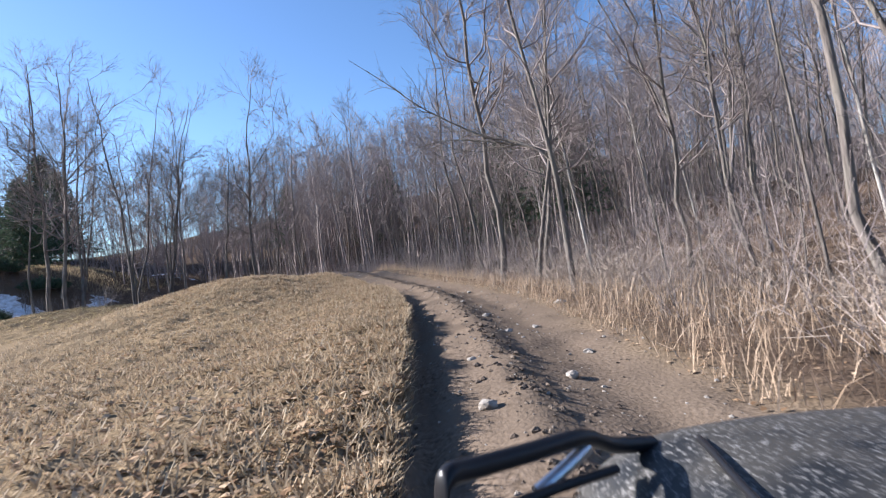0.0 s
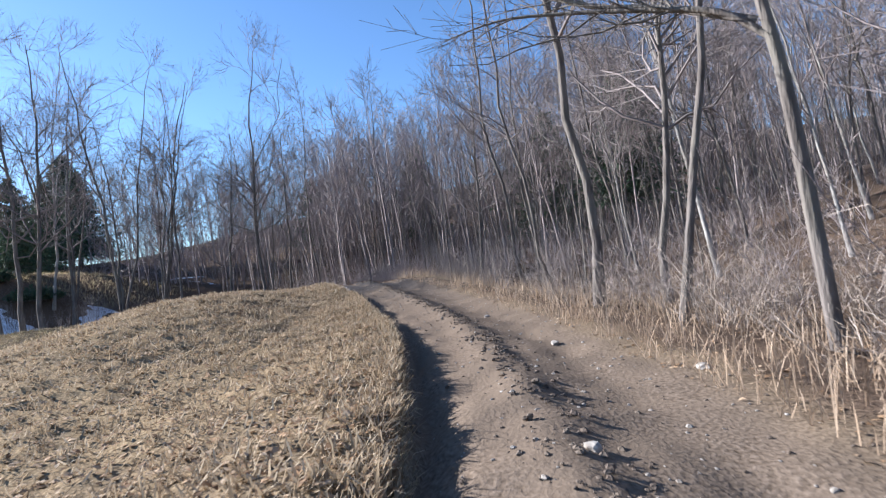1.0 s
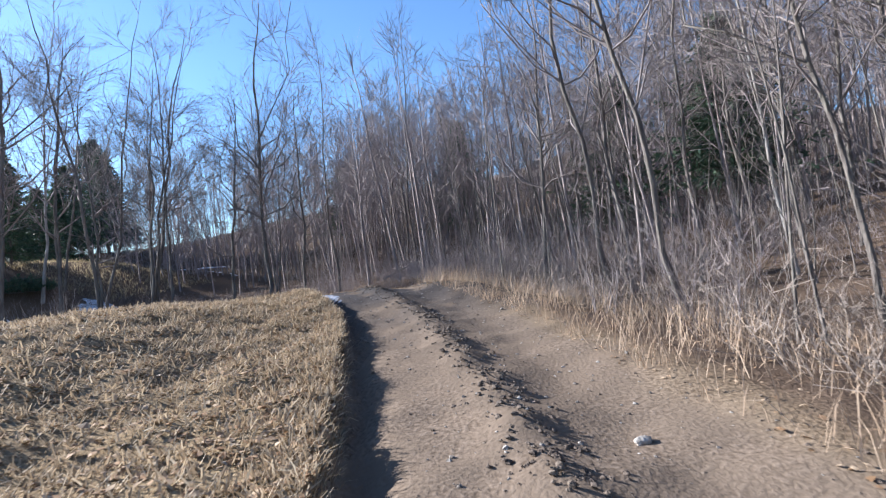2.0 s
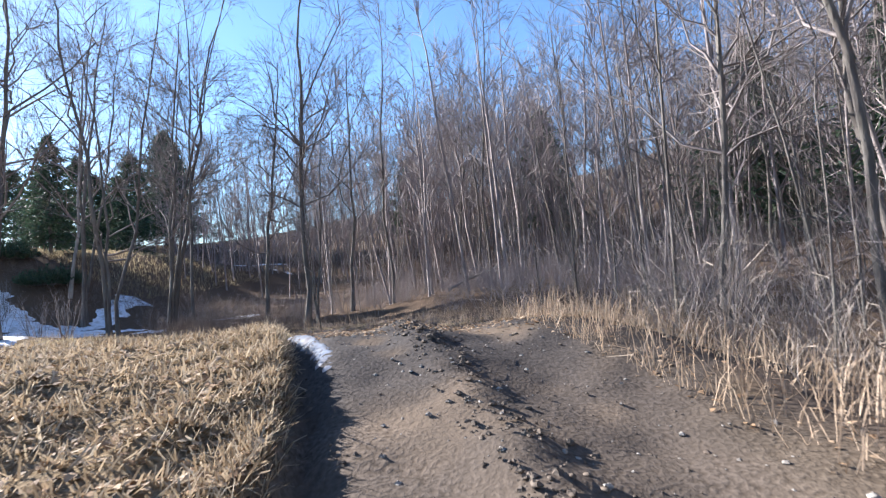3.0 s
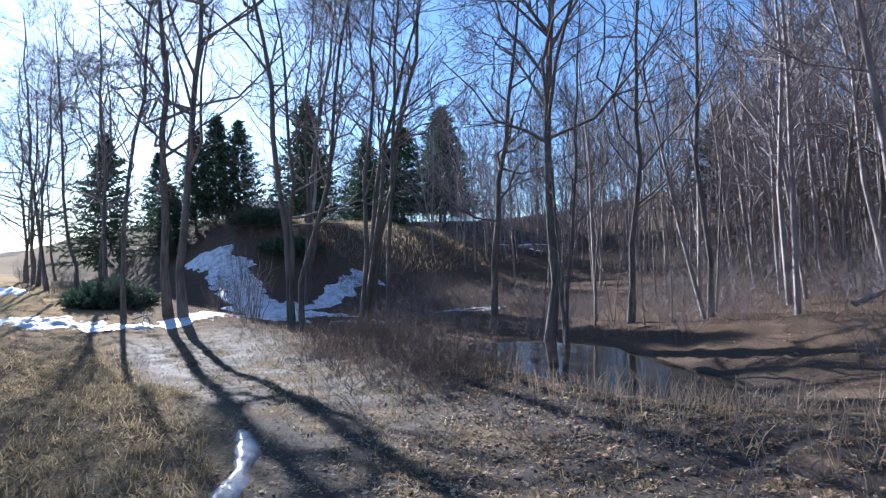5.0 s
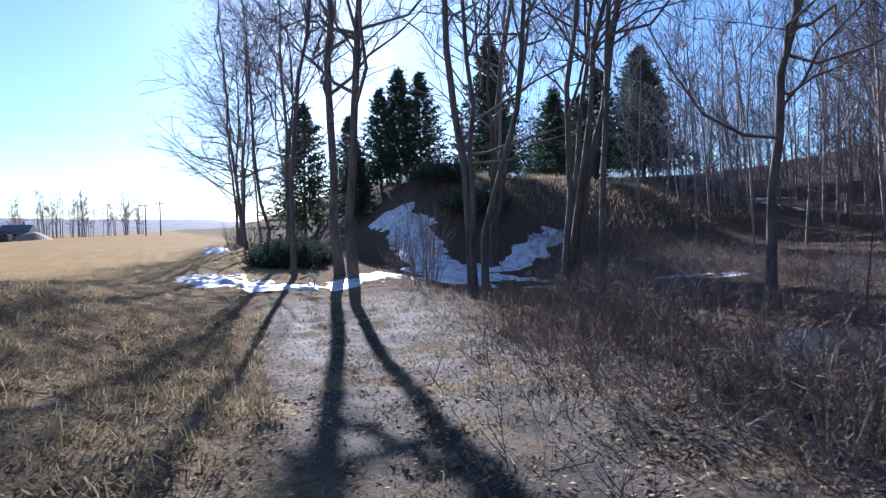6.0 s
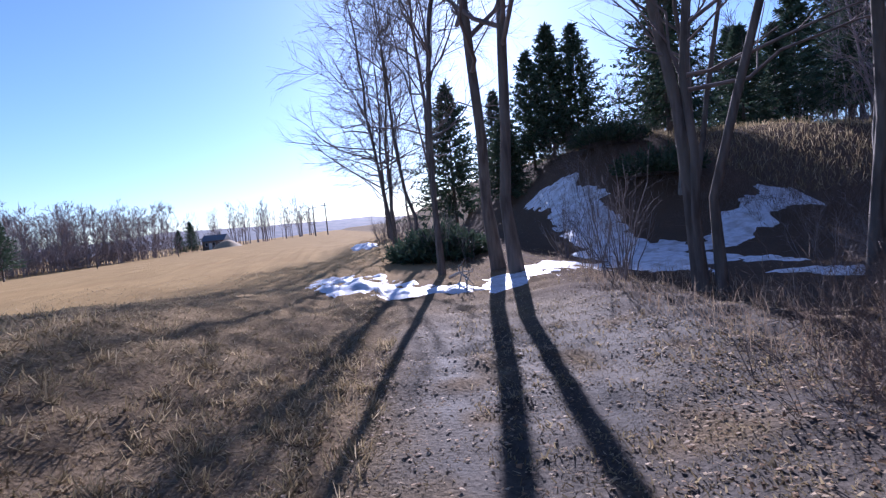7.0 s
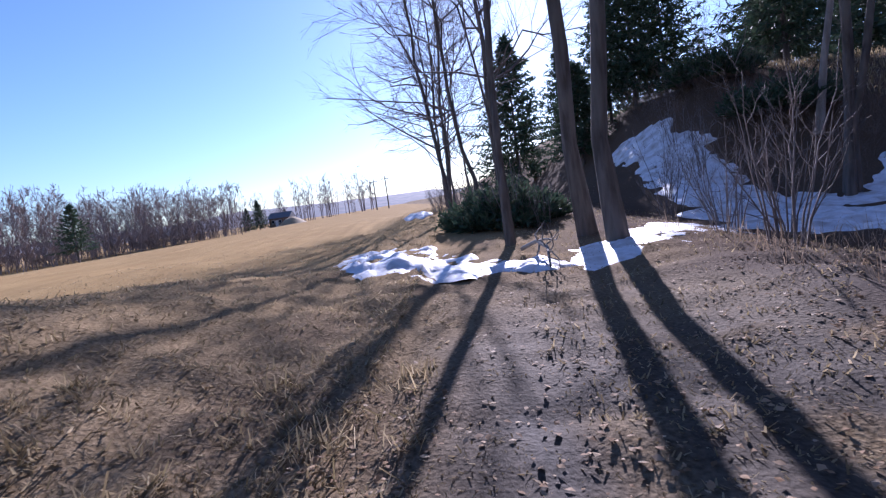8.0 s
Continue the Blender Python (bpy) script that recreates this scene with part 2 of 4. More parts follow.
def along(x, y):
    """For places: the nearest index on the track, and the distance to the right of its line."""
    x, y = np.atleast_1d(x).astype(float), np.atleast_1d(y).astype(float)
    idx, side = np.zeros(len(x), int), np.zeros(len(x))
    for a in range(0, len(x), 20000):
        dx, dy = x[a:a + 20000, None] - LINE[None, :, 0], y[a:a + 20000, None] - LINE[None, :, 1]
        i = np.argmin(dx * dx + dy * dy, axis=1)
        r = np.arange(len(i))
        idx[a:a + 20000] = i
        d = np.sqrt(dx[r, i] ** 2 + dy[r, i] ** 2)
        side[a:a + 20000] = d * np.sign(dx[r, i] * TAN[i, 1] - dy[r, i] * TAN[i, 0])
    return idx, side


def slopes(x, y):
    """Field, knoll, wooded slope and far hill."""
    z = 0.25 - 0.45 * ss(0, -60, x + 0.3 * y) * ss(30, -10, y) - 1.0 * ss(-30, -90, x) * ss(25, -20, y) + 0.2 * ss(-18, -30, x)
    knoll = ss(33.2, 39.5, y + 0.12 * (x + 28)) * ss(-15.0 - 4.5 * ss(40, 37, y), -30.0 + 1.5 * ss(40, 37, y), x) * (1 - 0.55 * ss(46, 62, y) * ss(-45, -30, x))
    z = z + 3.4 * knoll ** 1.6 + 1.4 * ss(-30, -50, x) * ss(36, 48, y) + 0.45 * np.exp(-((x + 14) / 7) ** 2 - ((y - 27) / 4) ** 2)
    forest = ss(2.6, 30, x + 0.1 * (y - 20)) * ss(-40, 0, y) * 4.5
    return z + forest + 12.0 * ss(40, 125, y) * ss(-58, -20, x) + 5.0 * ss(70, 140, y)


def ditch(x, y):
    return np.exp(-((x + 10.6) / 3.8) ** 2 - ((y - 38.2 + 0.22 * (x + 10.6)) / 2.3) ** 2)


def land(x, y):
    """The broad lie of the land without the trail."""
    u, v = bank_axes(x, y)
    w = ss(-8.0, -18.0 - 0.6 * np.clip(y - 40, 0, 60), x)
    z = slopes(x, y) * (1 - w) + (BANK_SCALE * slopes(u, v) - 0.8) * w
    z = z + 1.05 * np.exp(-((x + 7.2) / 4.6) ** 2 - ((y - 20.5) / 7.0) ** 2)
    z = z - 0.35 * np.exp(-((x + 9) / 5) ** 2 - ((y - 7) / 5) ** 2) - 0.25 * np.exp(-((x + 11.5) / 4.5) ** 2 - ((y - 11.5) / 5.5) ** 2)
    z = z + 0.40 * np.exp(-((x + 19) / 9) ** 2 - ((y - 28.5) / 5) ** 2)
    z = z + 0.7 * ss(28, 42, y) * ss(-14, -3, x) - 1.0 * ditch(x, y)
    z = z + 0.42 * np.exp(-((y - 35.9 + 0.42 * (x + 13)) / 1.0) ** 2) * ss(-21, -17, x) * ss(-6.5, -9.0, x)
    return z + 0.10 * (vnoise(x / 2.3, y / 2.3, 3) - 0.5) + 0.25 * (vnoise(x / 7, y / 7, 4) - 0.5) * ss(6, 20, np.abs(x + 5) + np.abs(y - 25))


def ground(x, y, rough=True):
    """Height of the ground; with the trail's ruts, its cut edge and clods."""
    shape = np.shape(x)
    x, y = np.ravel(x).astype(float), np.ravel(y).astype(float)
    z = land(x, y)
    near = (x > -58) & (x < 20) & (y > -25) & (y < 55)
    if near.any():
        xn, yn = x[near], y[near]
        i, s = along(xn, yn)
        base, edge = LINE[i, 2], LINE[i, 3]
        dry = ss(-10.5, -7.2, LINE[i, 0])
        e = s + edge + 0.10 * (vnoise(xn * 1.7, yn * 1.7, 8) - 0.5)
        zf = z[near]
        cross = -0.03 * np.clip(s, 0, 3) * ss(25, 12, yn)
        shoulder = base + 0.15 * (0.25 + 0.75 * ss(-6.5, -3.2, LINE[i, 0]))
        left = shoulder + (zf - shoulder) * ss(-0.2, -3.2, e)
        right = base + 0.06 + cross + (zf - base - 0.06 - cross) * ss(2.2, 5.5, s)
        rut = -0.16 * np.exp(-((e - 0.15) / 0.13) ** 2) * (0.25 + 0.75 * dry)
        ridge = 0.09 * np.exp(-((s - 0.55) / 0.22) ** 2) * dry - 0.05 * np.exp(-((s - 1.35) / 0.3) ** 2)
        zt = np.where(e < 0, left, base + cross + (right - base - cross) * ss(1.6, 2.6, s) + rut + ridge)
        k = ss(-0.04, 0.07, e)
        zt = left * (1 - k) + np.where(e < 0, base, zt) * k
        if rough:
            on = ss(0.0, 0.2, e) * ss(3.0, 2.0, s)
            zt = zt + on * (0.055 * (vnoise(xn * 3, yn * 3, 11) - 0.5) + 0.032 * (vnoise(xn * 6.5, yn * 6.5, 12) - 0.5) * (0.45 + 1.8 * np.exp(-((s - 0.55) / 0.3) ** 2)))
            zt = zt + (1 - on) * (0.09 * (vnoise(xn * 2.6, yn * 2.6, 13) - 0.5) + 0.055 * (vnoise(xn * 6.5, yn * 6.5, 14) - 0.5))
        z[near] = zt
    return z.reshape(shape)


def cover(x, y):
    """Kinds of ground in 0..1: trail dirt, leaf litter, wet mud together with painted tree shade."""
    i, s = along(x, y)
    e = s + LINE[i, 3]
    wob = 0.35 * (vnoise(x * 1.3, y * 1.3, 21) - 0.5)
    e = e + (1 - ss(-11.5, -7.5, LINE[i, 0])) * (1.1 * (vnoise(x * 0.9, y * 0.9, 26) - 0.5) + 0.5 * (vnoise(x * 2.7, y * 2.7, 27) - 0.5))
    dry = ss(-11.5, -7.5, LINE[i, 0])
    u, v = bank_axes(x, y)
    dirt = ss(-0.06, 0.05, e + 0.1 * wob) * ss(2.5, 1.7, s + wob) * ss(-52, -42, x)
    marks = np.maximum(np.exp(-((s - 0.1) / 0.32) ** 2), np.exp(-((s - 1.35) / 0.32) ** 2)) * ss(0.2, 0.55, vnoise(x * 1.9, y * 1.9, 24))
    dirt = dirt * (dry + (1 - dry) * 0.4 * marks)
    patchy = vnoise(x * 0.9, y * 0.9, 22)
    litter = ss(1.8, 2.6, s + wob) * ss(-60, -35, u)
    litter = np.maximum(litter, ss(31.2, 33.0, v + wob * 3) * ss(-31, -25, u) * (1 - 0.8 * ss(40.2, 41.4, v) * ss(-21, -26, u) * ss(62, 54, v)))
    litter = np.maximum(litter, ss(56, 66, v))
    litter = np.maximum(litter, 0.4 * ss(36, 30, s) * ss(0.55, 0.75, patchy) * ss(-7, -9, u) * ss(24, 28, v) * ss(-26, -18, u))
    # the 0.85 band widens the mud to paint in tree shade across the track
    wet_shade = (dry + (1 - dry) * np.maximum(marks, 0.85 * ss(-0.9, 0.0, s + wob) * ss(5.2, 3.4, s))) * ss(-1.8, -4.5, LINE[i, 0]) * ss(-0.1, 0.2, e) * ss(5.2, 3.4, s + wob) * ss(0.15, 0.55, vnoise(x * 2.2, y * 2.2, 23) + 0.15) * ss(-24, -19, x)
    wet_shade = np.maximum(wet_shade, ss(0.45, 0.8, ditch(x, y)))
    return np.stack([dirt, np.clip(litter, 0, 1), np.clip(wet_shade, 0, 1), ss(-13, -25, u + 0.25 * (v - 25)) * 0.9 * ss(37, 34, v)], 1)


def steps(lo, hi, fine, far):
    """Grid lines: evenly fine between lo and hi, growing coarser out to far."""
    mid = np.arange(lo, hi + fine, fine)
    out, d, x = [], fine, hi
    while x < far:
        d *= 1.16
        x += d
        out.append(x)
    out = np.array(out) - hi
    return np.concatenate([lo - out[::-1], mid, mid[-1] + out])


def build_ground():
    xs, ys = steps(-25, 4, 0.13, 2500), steps(-1, 37, 0.13, 2500)
    gx, gy = np.meshgrid(xs, ys)
    z = ground(gx, gy)
    nx, ny = len(xs), len(ys)
    v = np.stack([gx, gy, z], -1).reshape(-1, 3)
    i = (np.arange(ny - 1)[:, None] * nx + np.arange(nx - 1)[None]).ravel()
    me = Geo().add(v, np.stack([i, i + 1, i + nx + 1, i + nx], 1)).mesh("ground", M_GROUND)
    col = me.color_attributes.new("cover", "FLOAT_COLOR", "POINT")
    col.data.foreach_set("color", cover(v[:, 0], v[:, 1]).ravel())
    thing("ground", "dry straw field crossed by a rutted dirt trail", "ground", kind="structure", mesh=me)


build_ground()


# ---- trees ----
def limbs(rng, pts, rad, count, u0, u1, length, angle, lift, n, r_cap, droop=0.0, crook=1.0):
    """Children of many polylines: each parent gets count limbs between u0 and u1 of its length."""
    b, m, _ = pts.shape
    par = np.repeat(np.arange(b), count)
    k = len(par)
    u = rng.uniform(u0, u1, k)
    f = u * (m - 1)
    i = np.minimum(f.astype(int), m - 2)
    w = (f - i)[:, None]
    p = pts[par, i] * (1 - w) + pts[par, i + 1] * w
    t = pts[par, i + 1] - pts[par, i]
    t /= np.linalg.norm(t, axis=1, keepdims=True) + 1e-9
    r = rad[par, i] * (1 - w[:, 0]) + rad[par, i + 1] * w[:, 0]
    q = rng.normal(size=(k, 3))
    q -= t * (q * t).sum(1, keepdims=True)
    q /= np.linalg.norm(q, axis=1, keepdims=True) + 1e-9
    a = np.radians(rng.normal(angle, angle * 0.22, k))[:, None]
    d = t * np.cos(a) + q * np.sin(a)
    ln = length * (1.15 - 0.75 * (u - u0) / (u1 - u0 + 1e-9)) * rng.uniform(0.55, 1.25, k)
    s = np.linspace(0, 1, n)[None, :, None]
    L = ln[:, None, None]
    bend = crook * rng.normal(0, 0.16, (k, 1, 3)) * s * s + crook * np.cumsum(rng.normal(0, 0.055, (k, n, 3)), 1) * (s > 0)
    out = p[:, None] + L * (d[:, None] * s + np.array([0, 0, 1.0]) * (lift * s * s - droop * s ** 3) + bend)
    r0 = np.minimum(r * 0.62, r_cap)[:, None]
    return out, r0 * np.linspace(1, 0.32, n)[None]


def trunk_line(rng, height, lean, wob, n=12):
    s = np.linspace(0, 1, n)
    p = np.zeros((1, n, 3))
    p[0, :, 2] = s * height
    w = np.cumsum(rng.normal(0, wob, (n, 2)), 0) * height / n
    p[0, :, :2] = w - w[0] + np.array(lean)[None] * (s ** 1.25)[:, None] * height
    return p


def tree_meshes(seed, height, r, lean=(0, 0), wob=0.05, first=0.3, branches=14, reach=0.24, angle=50, lift=0.16, sub=5, twigs=6, fine=2,
                stems=1, splay=0.12, bark=None, leaders=2):
    """Trunk and crown of one bare tree, standing at the origin: forked leaders, crooked limbs, sprays of fine twigs."""
    rng = np.random.default_rng(seed)
    gt, gc = Geo(), Geo()
    for k in range(stems):
        az = rng.uniform(0, 6.28)
        h = height * (1 if k == 0 else rng.uniform(0.7, 1.0))
        ln = np.array(lean) + (splay * np.array([math.cos(az), math.sin(az)]) if stems > 1 else 0)
        p = trunk_line(rng, h, ln, wob)
        if stems > 1:
            p[0, :, :2] += 0.12 * np.array([math.cos(az), math.sin(az)])
        p[0, 0, 2] = -0.25
        s = np.linspace(0, 1, p.shape[1])
        rr = (r * (1 if k == 0 else 0.75) * (0.17 + 0.83 * (1 - s) ** 0.95))[None].copy()
        rr[0, 0] *= 1.45
        tubes(gt, p, rr, 8)
        b1, r1 = limbs(rng, p, rr, branches, first, 0.99, h * reach, angle, lift, 5, r * 0.42)
        if leaders:
            ld, rl = limbs(rng, p, rr, leaders, 0.32, 0.6, h * 0.46, 25, 0.10, 8, r * 0.62)
            tubes(gt, ld, rl, 6)
            x1, y1 = limbs(rng, ld, rl, max(4, branches // 3), 0.25, 0.99, h * reach * 0.7, angle * 0.95, lift, 5, r * 0.25)
            b1, r1 = np.concatenate([b1, x1]), np.concatenate([r1, y1])
        tubes(gc, b1, np.maximum(r1, 0.010), 4)
        b2, r2 = limbs(rng, b1, r1, sub, 0.15, 1.0, h * reach * 0.52, 38, lift * 0.6, 3, 0.016, crook=0.7)
        tubes(gc, b2, np.maximum(r2, 0.0075), 3)
        b3, r3 = limbs(rng, b2, r2, twigs, 0.1, 1.0, h * reach * 0.34, 30, 0.08, 3, 0.006, crook=0.4)
        sprigs(gc, rng, b3, 0.008)
        if fine:
            b4, r4 = limbs(rng, b3, r3, fine, 0.15, 1.0, h * reach * 0.21, 28, 0.05, 2, 0.004, crook=0.3)
            sprigs(gc, rng, b4, 0.006)
    return gt.mesh("trunk", bark or M_BARK), gc.mesh("crown", M_TWIG if bark is M_PALE else M_LIMB)


def tree(meshes, x, y, turn, scale, label, group, lean=(0, 0), name="bare_tree", girth=1.0):
    ob = thing(name, label, "tree", group)
    for nm, me in zip(("trunk", "crown"), meshes):
        part_mesh(nm, me, ob)
    ob.matrix_basis = pose(x, y, float(ground(np.array([x]), np.array([y]), False)[0]), lean[0], lean[1], turn) @ Matrix.Diagonal((scale * girth, scale * girth, scale, 1))
    return ob


SLIM = [tree_meshes(10 + i, 14, 0.066, (0.03 * (i % 3 - 1), 0.02), 0.08, 0.26, 16, 0.18, 46, 0.2, 5, 6, 2, bark=M_PALE if i % 3 == 0 else M_BARK, leaders=1 + i % 2) for i in range(6)]
WIDE = [tree_meshes(30 + i, 13, 0.095, (0.02, 0.03), 0.09, 0.22, 16, 0.25, 54, 0.14, 6, 6, 2) for i in range(4)]
NEAR = [tree_meshes(60 + i, 13.5, 0.11, (0.01, 0.02), 0.06, 0.25, 16, 0.22, 54, 0.12, 6, 6, 2, leaders=3) for i in range(2)]
EDGE = [tree_meshes(80 + i, 11, 0.075, (0.02, -0.02), 0.09, 0.16, 14, 0.27, 58, 0.10, 5, 5, 2, leaders=2) for i in range(3)]
CLUMP = [tree_meshes(50 + i, 13, 0.085, (0, 0), 0.08, 0.25, 10, 0.20, 50, 0.16, 5, 5, 2, stems=3 + i % 2, splay=0.14, leaders=1) for i in range(3)]


def conifer_meshes(seed, height, width, trunk_r, bare=0.12, tiers=34, dense=10, sprays=32):
    """A spruce: whorls of drooping boughs set with sprays of needles."""
    rng = np.random.default_rng(seed)
    gt, gc = Geo(), Geo()
    p = trunk_line(rng, height, (0, 0), 0.01, 8)
    p[0, 0, 2] = -0.3
    tubes(gt, p, (trunk_r * (1.05 - np.linspace(0, 1, 8)))[None], 7)
    us = np.linspace(bare, 0.985, tiers)
    base, tip = [], []
    for u in us:
        k = max(4, int(dense * (1.2 - 0.7 * u)))
        az = rng.uniform(0, 6.28) + np.arange(k) * 6.283 / k + rng.normal(0, 0.2, k)
        ln = width * 0.5 * (1 - u) ** 0.92 * rng.uniform(0.55, 1.15, k) + 0.05
        b = np.zeros((k, 3))
        b[:, 2] = u * height + rng.normal(0, 0.08, k)
        t = b + np.stack([np.cos(az) * ln, np.sin(az) * ln, ln * (-0.34 + 0.9 * u) + rng.normal(0, 0.05, k)], 1)
        base.append(b)
        tip.append(t)
    base, tip = np.concatenate(base), np.concatenate(tip)
    s = np.linspace(0, 1, 4)[None, :, None]
    pts = base[:, None] + (tip - base)[:, None] * s
    pts[:, :, 2] += 0.12 * np.linalg.norm(tip - base, axis=1)[:, None] * (s[:, :, 0] ** 2)
    rad = np.repeat(np.linspace(0.022, 0.006, 4)[None], len(pts), 0)
    tubes(gt, pts, rad, 3)
    sp, _ = limbs(rng, pts, rad, sprays, 0.12, 1.0, 0.5, 46, -0.16, 2, 0.01)
    sprigs(gc, rng, sp, 0.10)
    return gt.mesh("trunk", M_BARK), gc.mesh("crown", M_NEEDLE, False)


SPRUCE = [conifer_meshes(70, 9, 8.6, 0.13, 0.14, 25), conifer_meshes(71, 9, 9.2, 0.14, 0.12, 24), conifer_meshes(72, 8, 8.8, 0.14, 0.24, 16)]


def shrub_mesh(seed, height, stems, spread, twigs=5, r=0.014):
    rng = np.random.default_rng(seed)
    g = Geo()
    az = rng.uniform(0, 6.28, stems)
    out = rng.uniform(0.1, 1.0, stems) * spread
    h = height * rng.uniform(0.5, 1.1, stems)
    s = np.linspace(0, 1, 5)[None, :, None]
    root = np.stack([np.cos(az), np.sin(az), 0 * az], 1) * rng.uniform(0, 0.35, stems)[:, None] * spread
    top = root + np.stack([np.cos(az) * out, np.sin(az) * out, h], 1)
    p = root[:, None] + (top - root)[:, None] * s + rng.normal(0, 0.05, (stems, 5, 3)) * s * height * 0.5
    p[:, 0, 2] = -0.1
    rad = np.repeat((r * np.linspace(1, 0.3, 5))[None], stems, 0)
    tubes(g, p, rad, 4)
    b, rb = limbs(rng, p, rad, twigs, 0.2, 1.0, height * 0.32, 35, 0.2, 4, r * 0.5)
    tubes(g, b, rb, 3)
    c, rc = limbs(rng, b, rb, 2, 0.2, 1.0, height * 0.16, 35, 0.15, 3, 0.005)
    sprigs(g, rng, c, 0.006)
    e, re = limbs(rng, c, rc, 2, 0.2, 1.0, height * 0.1, 38, 0.1, 2, 0.004)
    sprigs(g, rng, e, 0.005)
    return g.mesh("shrub", M_LIMB)


SHRUB = [shrub_mesh(90 + i, 2.0, 9, 0.9) for i in range(4)]


def shrub(i, x, y, turn, sc, label="bare brown shrub with thin upright stems", group="shrubs beside the trail"):
    z = float(ground(np.array([x]), np.array([y]), False)[0])
    thing("shrub", label, "shrub", group, at=pose(x, y, z, 0, 0, turn) @ Matrix.Diagonal((sc, sc, sc, 1)), mesh=SHRUB[i % 4])


def place_trees():
    rnd = random.Random(5)
    # single trees that can be told apart
    tree(WIDE[0], -14.2, 41.2, 200, 1.25, "dark crooked bare tree with a broken fork", "trees round the ditch", (0, -6))
    tree(CLUMP[0], -13.3, 40.6, 40, 0.6, "clump of leaning bare stems beside the ditch", "trees round the ditch")
    tree(NEAR[1], -16.6, 42.0, 30, 0.9, "dark bare tree with spreading branches by the ditch", "trees round the ditch", (0, 3))
    tree(SLIM[1], -18.7, 39.8, 0, 1.1, "slim dark bare tree by the ditch", "trees round the ditch")
    tree(SLIM[5], -26.2, 35.0, 60, 1.15, "bare tree among the dark brush at the field edge", "trees on the snowy bank", (-3, 0))
    tree(WIDE[2], -13.2, 43.6, 150, 0.9, "bare tree with a forking trunk by the ditch", "trees round the ditch", (0, -4))
    for me, x, y, turn, sc, label, lean in (
            (NEAR[0], -18.97, 32.36, 10, 0.95, "straight bare tree at the edge of the snow", (0, -1)),
            (NEAR[1], -19.8, 32.3, 130, 0.95, "straight bare tree at the edge of the snow", (0, -2)),
            (EDGE[2], -25.5, 32.4, 70, 1.0, "bare tree leaning out over the field", (-7, 0)),
            (EDGE[0], -28.6, 32.2, 250, 0.9, "bare tree leaning out over the field", (-6, 3)),
            (CLUMP[2], -16.3, 33.9, 20, 0.95, "clump of large bare trunks by the snow", (0, 0)),
            (CLUMP[1], -15.2, 34.9, 90, 0.95, "clump of large bare trunks by the ditch", (0, 2)),
            (CLUMP[0], -21.5, 37.4, 200, 1.1, "clump of tall bare trunks below the knoll", (0, 0)),
            (SLIM[3], -23.5, 38.6, 300, 1.1, "tall bare tree below the knoll", (0, -3))):
        tree(me, *bank(x, y), turn, sc * BANK_SCALE, label, "trees on the snowy bank", lean)
    for x, y, m, sc, tip in ((-30.5, 31.7, EDGE[1], 0.95, -4), (-33.4, 31.9, EDGE[2], 0.95, -4), (-35.0, 32.0, EDGE[0], 0.9, -5), (-27.0, 32.6, EDGE[0], 0.85, -4), (-37.5, 32.2, EDGE[1], 0.9, -3),
                             (-40.0, 32.8, EDGE[2], 0.9, -3), (-43.0, 33.0, EDGE[0], 0.9, -3), (-38.8, 33.6, EDGE[1], 0.8, -3)):
        tree(m, *bank(x, y), rnd.uniform(0, 360), sc * BANK_SCALE, "slender bare stems along the field edge", "trees on the snowy bank", (tip, 0))
    tree(WIDE[3], 1.9, 17.6, 80, 1.0, "large bare tree with a long branch over the trail", "trees right beside the trail", (-2, -7))
    tree(SLIM[2], 2.6, 15.2, 200, 0.95, "pale bare tree leaning over the trail", "trees right beside the trail", (-2, -8))
    # spruces on the knoll and in the wood
    for i, x, y, sc in ((0, -33.9, 39.7, 0.64), (1, -35.2, 39.2, 0.60), (0, -33.7, 37.3, 0.42), (0, -42.0, 39.6, 0.60), (2, -39.2, 58, 1.05), (0, -46.4, 70.0, 1.38), (1, -45.0, 37.4, 0.98),
                        (1, -28.0, 41.5, 0.66), (0, -34.8, 50.4, 0.62), (1, -50, 62.5, 1.0), (2, -55, 60, 1.0), (0, -42, 66, 1.1), (1, -36.5, 54, 0.7), (0, -31.5, 44, 0.55), (1, -33.0, 40.5, 0.6),
                        (2, -20, 73, 1.2), (1, 6, 52, 1.15), (2, 9, 41, 1.2), (0, -6, 66, 1.2), (1, 15, 58, 1.2)):
        where = "dark green spruce standing on the grassy knoll" if x < -21 else "dull green pine among the bare hardwoods"
        girth = 1.15 if y > 44 or x > -21 else 1.3 if sc < 0.5 else 0.95
        if x < -21:
            (x, y), sc = bank(x, y), sc * BANK_SCALE
        tree(SPRUCE[i], x, y, rnd.uniform(0, 360), sc, where, "spruces on the knoll" if x < -21 else "pines in the wood", name="spruce_tree" if x < -21 else "pine_tree", girth=girth)
    # the wood beside and behind the trail
    n, tries, spots = 0, 0, []
    while n < 98 and tries < 9000:
        tries += 1
        x, y = rnd.uniform(-26, 20), rnd.uniform(-1, 52)
        i, s = along(x, y)
        if s[0] < 4.4 or (y < 44 and x < -3 and s[0] < 13) or any((x - a) ** 2 + (y - b) ** 2 < 2.4 for a, b in spots):
            continue
        if x < -12 and y < 60 or x > 12 and y < 12:
            continue
        spots.append((x, y))
        n += 1
        me = (SLIM[n % 6] if y < 32 or n % 3 else SLIM[(n + 1) % 6]) if n % 6 else WIDE[n % 4]
